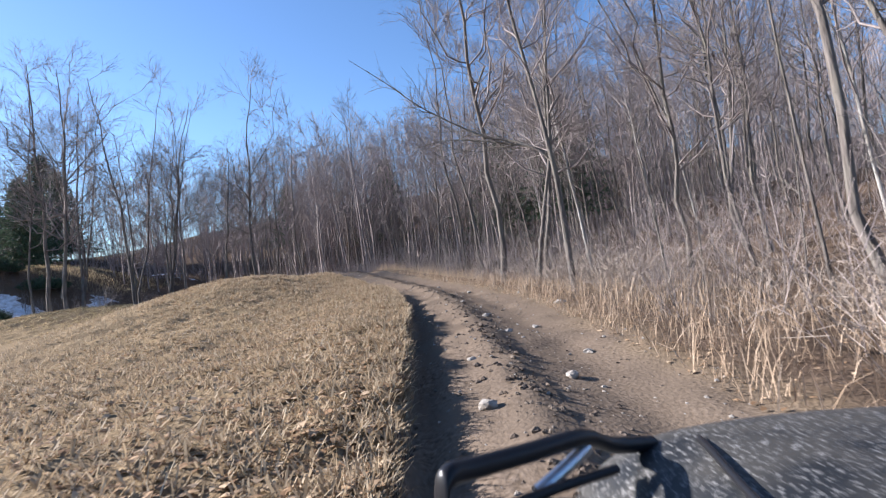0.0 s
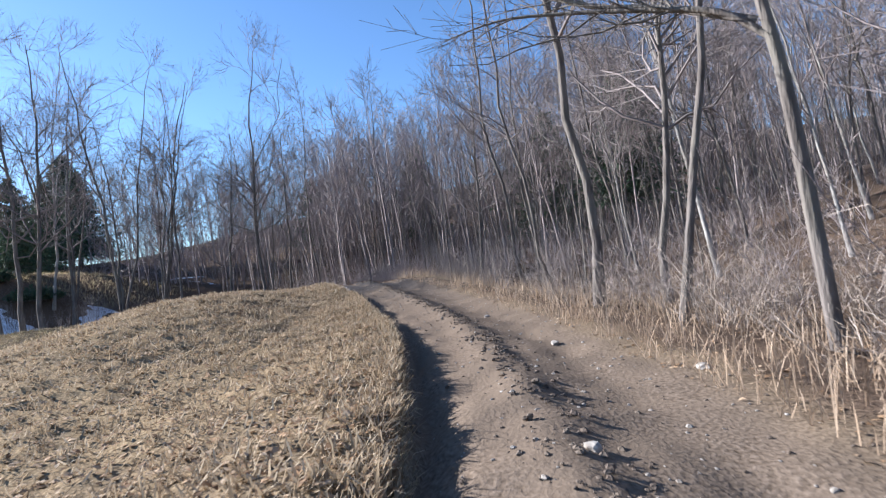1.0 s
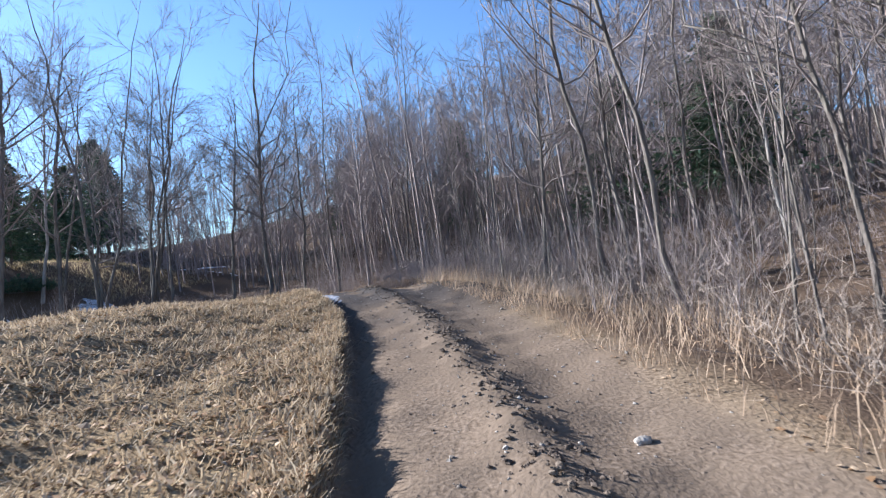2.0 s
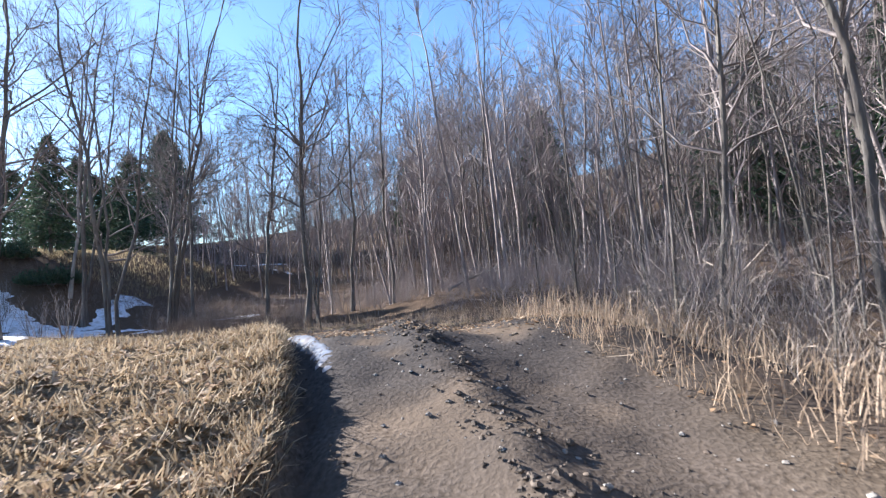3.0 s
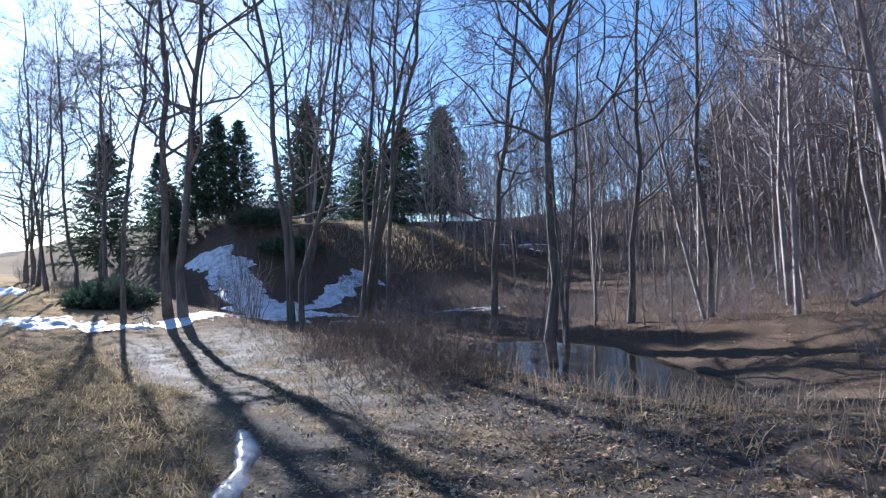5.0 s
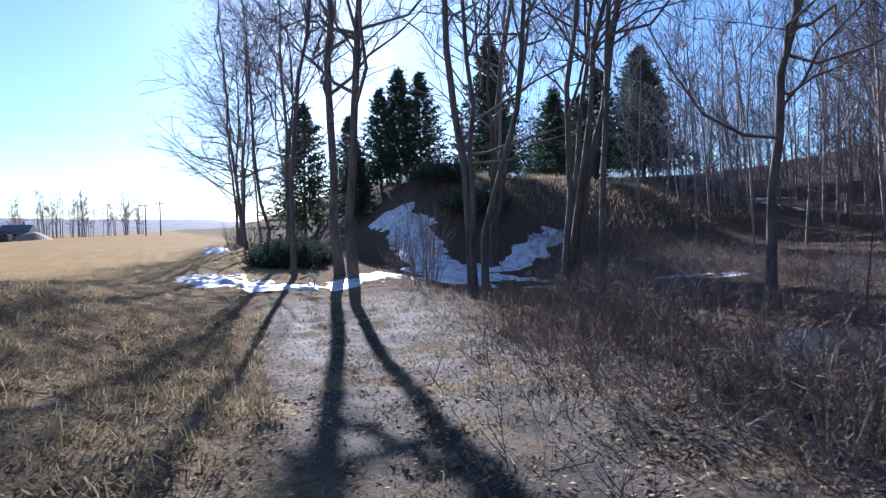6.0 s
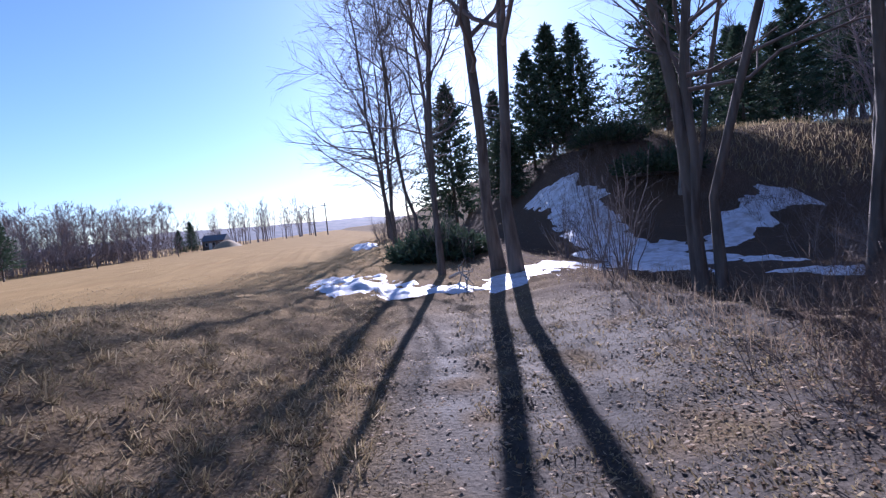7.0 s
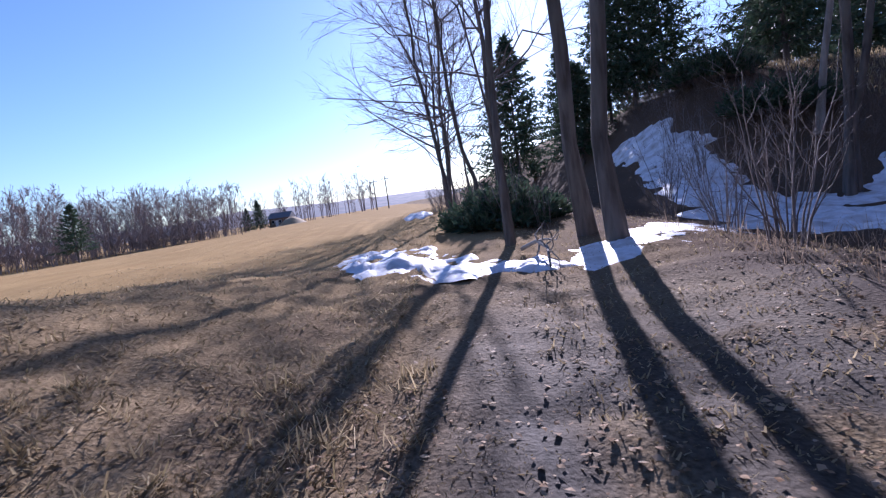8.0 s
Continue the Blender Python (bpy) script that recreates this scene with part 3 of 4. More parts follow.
        tree(me, x, y, rnd.uniform(-50, 50), rnd.uniform(0.7, 1.1), "slender bare hardwood tree in the wood", "trees of the wood",
             (rnd.uniform(-4, 4), rnd.uniform(-9, -1)))


place_trees()


def arching_tree():
    """The leaning tree by the trail with two long boughs that arch out over it."""
    rng = np.random.default_rng(91)
    ob = thing("bare_tree", "grey bare tree with two long boughs arching over the trail", "tree", "trees right beside the trail")
    z0 = float(ground(np.array([2.9]), np.array([12.25]), False)[0])
    line = spline(np.array([(2.9, 12.25, z0 - 0.25), (2.76, 12.31, 2.5), (2.66, 12.33, 3.4), (2.42, 12.4, 4.9), (2.0, 12.6, 7.4), (1.75, 12.9, 10.5), (1.7, 13.0, 13.0)]), 3)[None]
    s = np.linspace(0, 1, line.shape[1])
    rad = (0.075 * (0.08 + 0.92 * (1 - s) ** 0.9))[None]
    part_mesh("trunk", tubes(Geo(), line, rad, 9).mesh("trunk", M_BARK), ob)
    g = Geo()
    b, rb = limbs(rng, line, rad, 16, 0.42, 0.98, 2.4, 42, 0.25, 6, 0.03)
    tubes(g, b, rb, 4)
    c, rc = limbs(rng, b, rb, 5, 0.15, 1.0, 1.1, 38, 0.2, 4, 0.012)
    tubes(g, c, rc, 3)
    d, rd = limbs(rng, c, rc, 5, 0.1, 1.0, 0.7, 36, 0.1, 2, 0.006)
    tubes(g, d, np.maximum(rd, 0.003), 3)
    part_mesh("crown", g.mesh("crown", M_TWIG), ob)
    for pts in ([(2.68, 12.33, 3.3), (2.34, 12.53, 3.67), (1.85, 12.77, 3.87), (0.96, 13.11, 4.11), (0.28, 13.29, 4.2), (-0.35, 13.45, 4.12)],
                [(2.6, 12.4, 3.5), (1.98, 12.93, 3.95), (1.28, 13.21, 4.2), (0.54, 13.44, 4.65), (-0.24, 13.62, 5.19), (-1.02, 13.73, 5.87), (-1.93, 13.78, 6.57)]):
        p = spline(np.array(pts, float), 4)[None]
        r = (0.042 * (0.15 + 0.85 * (1 - np.linspace(0, 1, p.shape[1]))))[None]
        g = tubes(Geo(), p, r, 6)
        b, rb = limbs(rng, p, r, 14, 0.25, 1.0, 1.1, 34, 0.12, 5, 0.014)
        tubes(g, b, rb, 4)
        c, rc = limbs(rng, b, rb, 6, 0.1, 1.0, 0.6, 34, 0.05, 2, 0.006)
        tubes(g, c, np.maximum(rc, 0.003), 3)
        part_mesh("bough", g.mesh("bough", M_BARK), ob, "long dark bough with fine twigs")


arching_tree()


def far_wood(name, label, seed, count, spot, h0, h1, thick=0.009, b1=12, b2=3, mat=None, first=0.25, cat="woodland", fine=0.008, b3=3):
    """Many thin trees too far off or too dense to count: trunks and upswept branches in one mesh."""
    rng = np.random.default_rng(seed)
    g = Geo()
    xy = []
    while len(xy) < count:
        c = spot(rng)
        if c is not None:
            xy.append(c)
    xy = np.array(xy)
    z = ground(xy[:, 0], xy[:, 1], False)
    h = rng.uniform(h0, h1, count)
    s = np.linspace(0, 1, 5)[None, :, None]
    root = np.stack([xy[:, 0], xy[:, 1], z - 0.3], 1)
    top = root + np.stack([rng.normal(-0.05, 0.07, count) * h, rng.normal(0, 0.06, count) * h, h], 1)
    p = root[:, None] + (top - root)[:, None] * s + rng.normal(0, 0.012, (count, 5, 3)) * h[:, None, None] * s
    r = (h * thick)[:, None] * np.linspace(1, 0.15, 5)[None]
    tubes(g, p, r, 4)
    b, rb = limbs(rng, p, r, b1, first, 1.0, (h0 + h1) * 0.11, 44, 0.22, 3, 0.04)
    sprigs(g, rng, b, fine * 2.6)
    c, rc = limbs(rng, b, rb, b2, 0.1, 1.0, (h0 + h1) * 0.062, 32, 0.1, 2, 0.012, crook=0.4)
    sprigs(g, rng, c, fine * 1.8)
    if b3:
        d, rd = limbs(rng, c, rc, b3, 0.1, 1.0, (h0 + h1) * 0.035, 30, 0.05, 2, 0.012, crook=0.4)
        sprigs(g, rng, d, fine * 1.5)
    thing(name, label, cat, kind="stuff", mesh=g.mesh(name, mat or M_TWIG))


def beside(rng, n, u0, u1, side, clumps=0.0, seed=0):
    """Places along the track between two of its knots, at a distance given by side(rng, n) to the right of its line."""
    out = np.zeros((0, 2))
    while len(out) < n:
        k = rng.uniform(u0 * 14, u1 * 14, n)
        i = np.clip(k.astype(int), 0, len(LINE) - 2)
        w = (k - i)[:, None]
        c = LINE[i, :2] * (1 - w) + LINE[i + 1, :2] * w
        s = side(rng, n, LINE[i, 3])[:, None]
        p = c + s * np.stack([TAN[i, 1], -TAN[i, 0]], 1)
        j, real = along(p[:, 0], p[:, 1])
        ok = np.abs(real - s[:, 0]) < 0.25
        if clumps:
            ok &= rng.random(n) < (1 - clumps) + clumps * 1.6 * (vnoise(p[:, 0] * 2.4, p[:, 1] * 2.4, seed) > 0.45)
        out = np.concatenate([out, p[ok]])
    return out[:n]


def in_wood(r, x0, x1, y0, y1, gap):
    x, y = r.uniform(x0, x1), r.uniform(y0, y1)
    i, s = along(x, y)
    if s[0] < gap or (x < -16 and y < 58) or (y < 42 and x < -4 and s[0] < 11):
        return None
    return x, y


far_wood("far_woods", "bare grey-brown woods on the rising ground", 3, 430,
         lambda r: beyond((r.uniform(-78, 62), 58 + 50 * r.random() ** 1.4)), 11, 17, 0.005, 17, 5, None, 0.1, fine=0.018, b3=1)
far_wood("back_woods", "dense bare woods behind the ditch and the knoll", 27, 170, lambda r: (r.uniform(-34, -4), 54 + 24 * r.random()), 9, 15, 0.006, 18, 5, M_TWIG, 0.12, fine=0.015, b3=1)
far_wood("far_scrub", "low bare scrub on the rising ground", 23, 700, lambda r: beyond((r.uniform(-64, 40), 52 + 30 * r.random())), 2, 5.5, 0.006, 11, 5, None, 0.05, "undergrowth", 0.013, 0)
far_wood("hill_woods", "slender bare trees on the wooded slope", 14, 330, lambda r: in_wood(r, -26, 50, 30, 64, 9), 9, 14, 0.006, 15, 5, M_TWIG, 0.2, "woodland", 0.012, 1)
far_wood("saplings", "thin pale saplings crowding the wood", 8, 360, lambda r: in_wood(r, -26, 26, -1, 64, 3.8), 2.5, 7, 0.005, 9, 3, M_BARK, 0.2, "saplings", 0.004, 2)


def thicket(name, label, seed, count, spot, h0, h1, stems=6, twigs=5, mat=None):
    """Low tangled brush: many thin stems and twigs in one mesh."""
    r = np.random.default_rng(seed)
    xy = []
    while len(xy) < count:
        c = spot(r)
        if c is not None:
            xy.append(c)
    xy = np.repeat(np.array(xy), stems, 0)
    n = len(xy)
    h = np.repeat(r.uniform(h0, h1, count), stems) * r.uniform(0.55, 1.1, n)
    az = r.uniform(0, 2 * np.pi, n)
    root = np.stack([xy[:, 0] + np.cos(az) * 0.18, xy[:, 1] + np.sin(az) * 0.18, ground(xy[:, 0], xy[:, 1], False) - 0.1], 1)
    out = r.uniform(0.1, 0.95, n) * h
    top = root + np.stack([np.cos(az) * out - 0.06 * h, np.sin(az) * out, h], 1)
    s = np.linspace(0, 1, 3)[None, :, None]
    p = root[:, None] + (top - root)[:, None] * s + r.normal(0, 0.05, (n, 3, 3)) * h[:, None, None] * s
    rad = (0.002 + 0.0017 * h)[:, None] * np.array([[1, 0.7, 0.35]])
    g = tubes(Geo(), p, rad, 3)
    b, rb = limbs(r, p, rad, twigs, 0.2, 1.0, (h0 + h1) * 0.2, 42, 0.1, 2, 0.005)
    sprigs(g, r, b, 0.006)
    c, rc = limbs(r, b, rb, 2, 0.2, 1.0, (h0 + h1) * 0.09, 42, 0.05, 2, 0.004)
    sprigs(g, r, c, 0.005)
    thing(name, label, "undergrowth", kind="stuff", mesh=g.mesh(name, mat or M_TWIG))


thicket("undergrowth", "tangled grey-brown undergrowth in the wood", 9, 620, lambda r: in_wood(r, -26, 22, -1, 62, 3.1), 0.8, 3.0)
thicket("trail_brush", "thin tan brush along the edge of the wood", 10, 190, lambda r: tuple(beside(r, 1, 1.7, 9.3, lambda g, n, e: 2.9 + 3.0 * g.random(n))[0]), 0.45, 1.5, 7, 5, M_PALETWIG)
thicket("ditch_brush", "dark tangled brush on the low bank of the ditch", 13, 200, lambda r: (lambda x: (x, 35.9 - 0.42 * (x + 13) + r.normal(0, 0.75)))(r.uniform(-19.0, -11.2)), 0.25, 1.05, 7, 5, M_DARKTWIG)
thicket("ditch_weeds", "low brown weeds on the shore of the ditch", 19, 80, lambda r: (lambda x: (x, 34.4 - 0.3 * (x + 12) + r.uniform(0, 1.0)))(r.uniform(-17.0, -6.0)), 0.12, 0.4, 6, 5)
thicket("shore_brush", "grey-brown brush on the far shore of the ditch", 20, 150,
        lambda r: (lambda x: (x, 36.6 - 0.45 * (x + 5) + r.uniform(0, 8)))(r.uniform(-7.5, 1.0)), 0.3, 1.5, 7, 5)
far_wood("slope_scrub", "bare scrub on the wooded slope", 25, 420, lambda r: in_wood(r, 8, 50, 12, 54, 9) if r.random() < 0.6 else bank(r.uniform(-56, -22), 54 + 18 * r.random()), 1.5, 5, 0.006, 11, 5, None, 0.05, "undergrowth", 0.009, 0)
thicket("knoll_brush", "dark brush on the slope of the knoll", 15, 270, lambda r: (lambda x: bank(x, (37.6 if x < -24 else 38.3) + r.uniform(0, 3.0 if x < -22 else 5.0)))(r.uniform(-34, -13)), 0.4, 1.5, 7, 4, M_DARKTWIG)
thicket("bank_brush", "grey-brown brush beyond the ditch", 16, 230, lambda r: (r.uniform(-24, -4), 41.0 + r.uniform(0, 9)), 0.4, 1.7, 7, 5)
far_wood("field_woods", "bare woods along the far side of the field", 4, 620,
         lambda r: (lambda a: bank(-84 - 46 * a - abs(r.normal(0, 12)), -17 + 15 * a - abs(r.normal(0, 14))))(r.uniform(-1.1, 1.0)), 9.5, 15.0, 0.006, 13, 4, None, 0.05, fine=0.05, b3=1)
far_wood("field_scrub", "low bare scrub under the woods beyond the field", 24, 420,
         lambda r: (lambda a: bank(-84 - 46 * a - abs(r.normal(0, 10)), -17 + 15 * a - abs(r.normal(0, 8))))(r.uniform(-1.1, 1.0)), 2.6, 6.0, 0.010, 11, 3, None, 0.1, "undergrowth", 0.06, 0)
far_wood("horizon_woods", "line of bare trees beyond the field", 6, 70,
         lambda r: bank(r.uniform(-200, -160), r.uniform(-8, 24)), 9.2, 16, 0.010, 12, 3, fine=0.035, b3=2)


def build_hills():
    """Low wooded hills far beyond the field."""
    g = Geo()
    n = 90
    a = np.linspace(radians(20), radians(175), n)
    d = 900.0
    hgt = 6 + 17 * vnoise(a * 5, a * 0, 41) + 5 * vnoise(a * 23, a * 0, 42)
    rows = []
    for k, f in ((0.75, -0.3), (0.85, 0.35), (0.94, 0.8), (1.0, 1.0), (1.15, 0.6)):
        rows.append(np.stack([-np.sin(a) * d * k, np.cos(a) * d * k, hgt * f + 1.5 * vnoise(a * 90, a * 0 + k * 30, 43)], 1))
    v = np.stack(rows)
    i = (np.arange(4)[:, None] * n + np.arange(n - 1)[None]).ravel()
    g.add(v, np.stack([i, i + 1, i + n + 1, i + n], 1))
    # distance haze is put into the colour as blue-grey; the air holds none
    m = two_tone("haze_painted_woods", (0.10, 0.115, 0.14), (0.16, 0.165, 0.19), 0.08, 0.95)
    thing("backdrop", "distant wooded hills with haze painted in blue-grey", "hills", kind="structure", mesh=g.mesh("backdrop", m))


build_hills()


# ---- snow ----
def snow(x, y, rx, ry, turn, seed, label="patch of old melting snow", deep=0.06, rel=0.26):
    """A flat melting patch that follows the ground and thins out to a ragged rim."""
    (x, y), rx, ry = bank(x, y), rx * BANK_SCALE, ry * BANK_SCALE
    n, m = 96, 22
    a = np.arange(n) * 2 * np.pi / n
    c, s = math.cos(radians(turn)), math.sin(radians(turn))
    rim = 0.68 + 0.5 * vnoise(np.cos(a) * 2.2 + seed * 7, np.sin(a) * 2.2, seed) + 0.18 * (vnoise(np.cos(a) * 5 + seed, np.sin(a) * 5, seed + 1) - 0.5)
    f = np.linspace(0.01, 1, m)[:, None]
    u, w = np.cos(a)[None] * rim[None] * f * rx, np.sin(a)[None] * rim[None] * f * ry
    px, py = x + u * c - w * s, y + u * s + w * c
    melt = 0.45 * vnoise(px * 0.9, py * 1.3, 51) + 0.33 * vnoise(px * 2.4, py * 3.6, 52) + 0.22 * vnoise(px * 6, py * 8, 53)
    z = ground(px, py) + deep * (1 - f ** 6) + rel * (melt - 0.55) - 0.06 * f ** 6
    i = (np.arange(m - 1)[:, None] * n + np.arange(n)[None])
    j = (np.arange(m - 1)[:, None] * n + (np.arange(n)[None] + 1) % n)
    me = Geo().add(np.stack([px, py, z], -1), np.stack([i, j, j + n, i + n], -1)).mesh("snow", M_SNOW)
    thing("snow_patch", label, "snow", "snow patches", mesh=me)


for k, (x, y, rx, ry, turn, deep, rel) in enumerate((
        (-19.9, 30.0, 2.0, 1.0, 22, 0.035, 0.33), (-18.3, 31.0, 0.7, 0.35, 40, 0.04, 0.17), (-30.5, 30.5, 2.2, 0.5, 5, 0.07, 0.12),
        (-24.2, 36.2, 3.2, 0.85, -9, 0.06, 0.13), (-28.2, 36.75, 2.6, 0.62, -3, 0.05, 0.13), (-20.8, 35.7, 3.0, 1.2, -10, 0.07, 0.14),
        (-19.2, 36.6, 1.6, 0.45, 15, 0.04, 0.22), (-16.7, 40.9, 1.7, 0.5, 72, 0.04, 0.17), (-9.7, 34.6, 1.1, 0.32, -12, 0.05, 0.10), (-10.9, 33.9, 0.9, 0.26, 10, 0.05, 0.10),
        (-16.6, 36.2, 1.2, 0.4, 40, 0.04, 0.20), (-29.5, 61.5, 5.0, 1.2, -20, 0.07, 0.12), (-24.0, 56.0, 2.6, 0.6, -25, 0.05, 0.15))):
    snow(x, y, rx, ry, turn, k + 3, deep=deep, rel=rel)


def strip(name, knots, width, lift, mat, label, category, seed, grow=0.0, rag=0.07):
    """A ragged ribbon of snow or ice that follows the ground along a bent line."""
    c = spline(np.array(knots, float), 12)
    t = np.gradient(c, axis=0)
    t /= np.linalg.norm(t, axis=1, keepdims=True)
    nrm = np.stack([-t[:, 1], t[:, 0]], 1)
    k = np.arange(len(c))
    m = 9
    f = np.linspace(-1, 1, m)[None]
    half = width * (1 + grow * k / len(c)) * (0.55 + 0.8 * vnoise(k * 0.23, k * 0 + seed, seed)) * np.clip(np.minimum(k, k[::-1]) / 7, 0.02, 1) ** 0.7
    jag = half[:, None] * (1 + 0.35 * (vnoise(k[:, None] * 0.9, np.sign(f) * 3 + 0 * k[:, None], seed + 2) - 0.5))
    px, py = c[:, :1] + nrm[:, :1] * f * jag, c[:, 1:] + nrm[:, 1:] * f * jag
    z = ground(px, py, False) + np.clip(np.minimum(k, k[::-1]) / 6, 0, 1)[:, None] * (lift + 0.03) * (1 - f ** 4) - 0.03 + 0.005 + rag * (0.5 * vnoise(px * 4, py * 4, 5) + 0.5 * vnoise(px * 11, py * 11, 6) - 0.5)
    i = (np.arange(len(c) - 1)[:, None] * m + np.arange(m - 1)[None])
    me = Geo().add(np.stack([px, py, z], -1), np.stack([i, i + m, i + m + 1, i + 1], -1)).mesh(name, mat)
    thing(name, label, category, "snow patches", mesh=me)


M_ICE = two_tone("dirty_ice", (0.15, 0.16, 0.18), (0.30, 0.315, 0.345), 7, 0.25, c=(0.19, 0.17, 0.16), scale2=3.5, bumpy=0.3)
strip("rut_ice", [(-4.4, 24.4), (-4.8, 25.0), (-5.4, 25.8), (-6.4, 27.1), (-7.5, 28.4), (-8.9, 29.85), (-9.9, 30.85), (-10.6, 31.45), (-11.35, 31.9), (-12.15, 32.2)], 0.11, 0.012, M_ICE,
      "strip of dirty ice lying in the wheel rut", "ice", 4, rag=0.022)
strip("snow_band", [bank(*p) for p in ((-17.6, 31.35), (-18.5, 32.15), (-19.1, 33.0), (-20.2, 34.3), (-21.4, 36.2), (-21.7, 37.9))], 0.55, 0.025, M_SNOW, "band of old snow along the foot of the bank", "snow", 6, 1.2)
strip("snow_band", [bank(*p) for p in ((-31.2, 36.8), (-29.0, 36.9), (-27.0, 36.9), (-25.0, 36.75), (-23.2, 36.4), (-21.6, 36.0), (-20.4, 35.0), (-19.4, 33.9))], 0.5, 0.03, M_SNOW,
      "long band of old snow across the slope of the knoll", "snow", 9, 1.0)
strip("snow_band", [bank(*p) for p in ((-20.6, 36.9), (-21.2, 37.9), (-21.6, 39.0), (-22.0, 40.2), (-22.3, 41.2))], 0.7, 0.03, M_SNOW, "band of old snow climbing the hollow of the knoll", "snow", 11, 0.5)


def pond():
    n, m = 60, 6
    a = np.arange(n) * 2 * np.pi / n
    f = np.linspace(0.001, 1, m)[:, None]
    px, py = -10.6 + 4.2 * np.cos(a)[None] * f, 38.2 + 2.6 * np.sin(a)[None] * f - 0.22 * 4.2 * np.cos(a)[None] * f
    mt, nodes, links, bs = material("dark_water", 0.06)
    bs.inputs["Base Color"].default_value = (0.03, 0.027, 0.022, 1)
    bs.inputs["Specular IOR Level"].default_value = 0.5
    bump(nodes, links, bs, noise_fac(nodes, links, 6), 0.08, 0.01)
    i = (np.arange(m - 1)[:, None] * n + np.arange(n)[None])
    j = (np.arange(m - 1)[:, None] * n + (np.arange(n)[None] + 1) % n)
    me = Geo().add(np.stack([px, py, 0 * px - 0.22], -1), np.stack([i, j, j + n, i + n], -1)).mesh("water", mt)
    thing("water", "dark meltwater standing in the ditch", "water", kind="structure", mesh=me)


pond()


# ---- grass, leaves, clods ----
def blades(name, label, category, xy, length, width, tilt, mat, seed, lay=None, flat=False):
    """Bent blades, each of two quads. tilt: degrees from upright; lay: a common heading in degrees."""
    rng = np.random.default_rng(seed)
    n = len(xy)
    z = ground(xy[:, 0], xy[:, 1])
    ln = rng.uniform(*length, n)
    wd = rng.uniform(*width, n)
    az = rng.uniform(0, 2 * np.pi, n) if lay is None else np.radians(rng.normal(lay, 55, n))
    tl = np.radians(np.clip(rng.normal(tilt[0], tilt[1], n), 0, 88))
    d = np.stack([np.cos(az), np.sin(az), 0 * az], 1)
    up = np.array([[0, 0, 1.0]])
    root = np.stack([xy[:, 0], xy[:, 1], z - 0.01], 1)
    t0 = np.cos(tl * 0.6)[:, None] * up + np.sin(tl * 0.6)[:, None] * d
    t1 = np.cos(tl * 1.25)[:, None] * up + np.sin(tl * 1.25)[:, None] * d
    mid = root + t0 * (ln * 0.55)[:, None]
    tip = mid + t1 * (ln * 0.45)[:, None]
    tip[:, 2] = np.maximum(tip[:, 2], z + 0.006)
    sd = np.cross(d, up) + rng.normal(0, 0.45, (n, 3)) * np.array([[1, 1, 0.6]])
    sd /= np.linalg.norm(sd, axis=1, keepdims=True)
    w = (wd / 2)[:, None]
    if flat:
        tip = root + (tip - root) * 0.9
        v = np.stack([root - sd * w, root + sd * w, tip + sd * w * 0.5, tip - sd * w * 0.5], 1)
        q = np.arange(n)[:, None] * 4 + np.arange(4)[None]
        thing(name, label, category, kind="stuff", mesh=Geo().add(v, q).mesh(name, mat, False))
        return
    v = np.stack([root - sd * w * 0.8, root + sd * w * 0.8, mid + sd * w, mid - sd * w, tip + sd * w * 0.25, tip - sd * w * 0.25], 1)
    o = np.arange(n)[:, None] * 6
    q = np.concatenate([o + np.array([[0, 1, 2, 3]]), o + np.array([[3, 2, 4, 5]])])
    thing(name, label, category, kind="stuff", mesh=Geo().add(v, q).mesh(name, mat, False))


def left_bank(lo, hi):
    return lambda r, n, e: -e - lo - (hi - lo) * r.random(n) ** 1.9


rng = np.random.default_rng(11)
blades("matted_grass", "matted dry straw-coloured grass on the bank", "grass", beside(rng, 88000, 1.8, 11.5, left_bank(-0.02, 9.0), 0.35, 31),
       (0.05, 0.15), (0.010, 0.022), (62, 18), M_STRAW, 12, flat=True)
blades("fringe_grass", "dry grass hanging over the cut edge of the trail", "grass", beside(rng, 6200, 1.8, 10.2, left_bank(-0.06, 0.22)),
       (0.08, 0.20), (0.005, 0.010), (60, 18), M_STRAW, 13)
blades("field_grass", "thin fading grass of the field beside the track", "grass", beside(rng, 56000, 10.3, 16.3, lambda r, n, e: -e - 12.0 * r.random(n) ** 1.5, 0.55, 32),
       (0.03, 0.10), (0.010, 0.020), (66, 15), M_TURF, 14, flat=True)
blades("track_grass", "sparse grass between the wheel marks", "grass", beside(rng, 34000, 10.6, 16.0, lambda r, n, e: r.uniform(0.25, 4.4, n), 0.85, 33),
       (0.025, 0.085), (0.009, 0.018), (66, 16), M_TURF, 15, flat=True)
blades("turf", "short trodden tan turf beside the wheel marks", "grass", beside(rng, 62000, 10.4, 15.2, lambda r, n, e: -e + 0.45 - 8.0 * r.random(n) ** 1.15, 0.55, 36),
       (0.03, 0.09), (0.009, 0.019), (78, 7), M_TURF, 24, flat=True)
blades("trodden_grass", "trodden dead grass lying on the muddy track", "grass", beside(rng, 40000, 10.0, 14.9, lambda r, n, e: r.uniform(-0.7, 4.2, n), 0.85, 37),
       (0.025, 0.075), (0.007, 0.014), (79, 6), M_TURF, 25, flat=True)
blades("tall_grass", "tall dry tan grass along the edge of the wood", "grass", beside(rng, 10000, 1.6, 9.5, lambda r, n, e: 1.95 + 3.6 * r.random(n) ** 1.2, 0.75, 34),
       (0.12, 0.5), (0.004, 0.010), (36, 22), M_REED, 16)
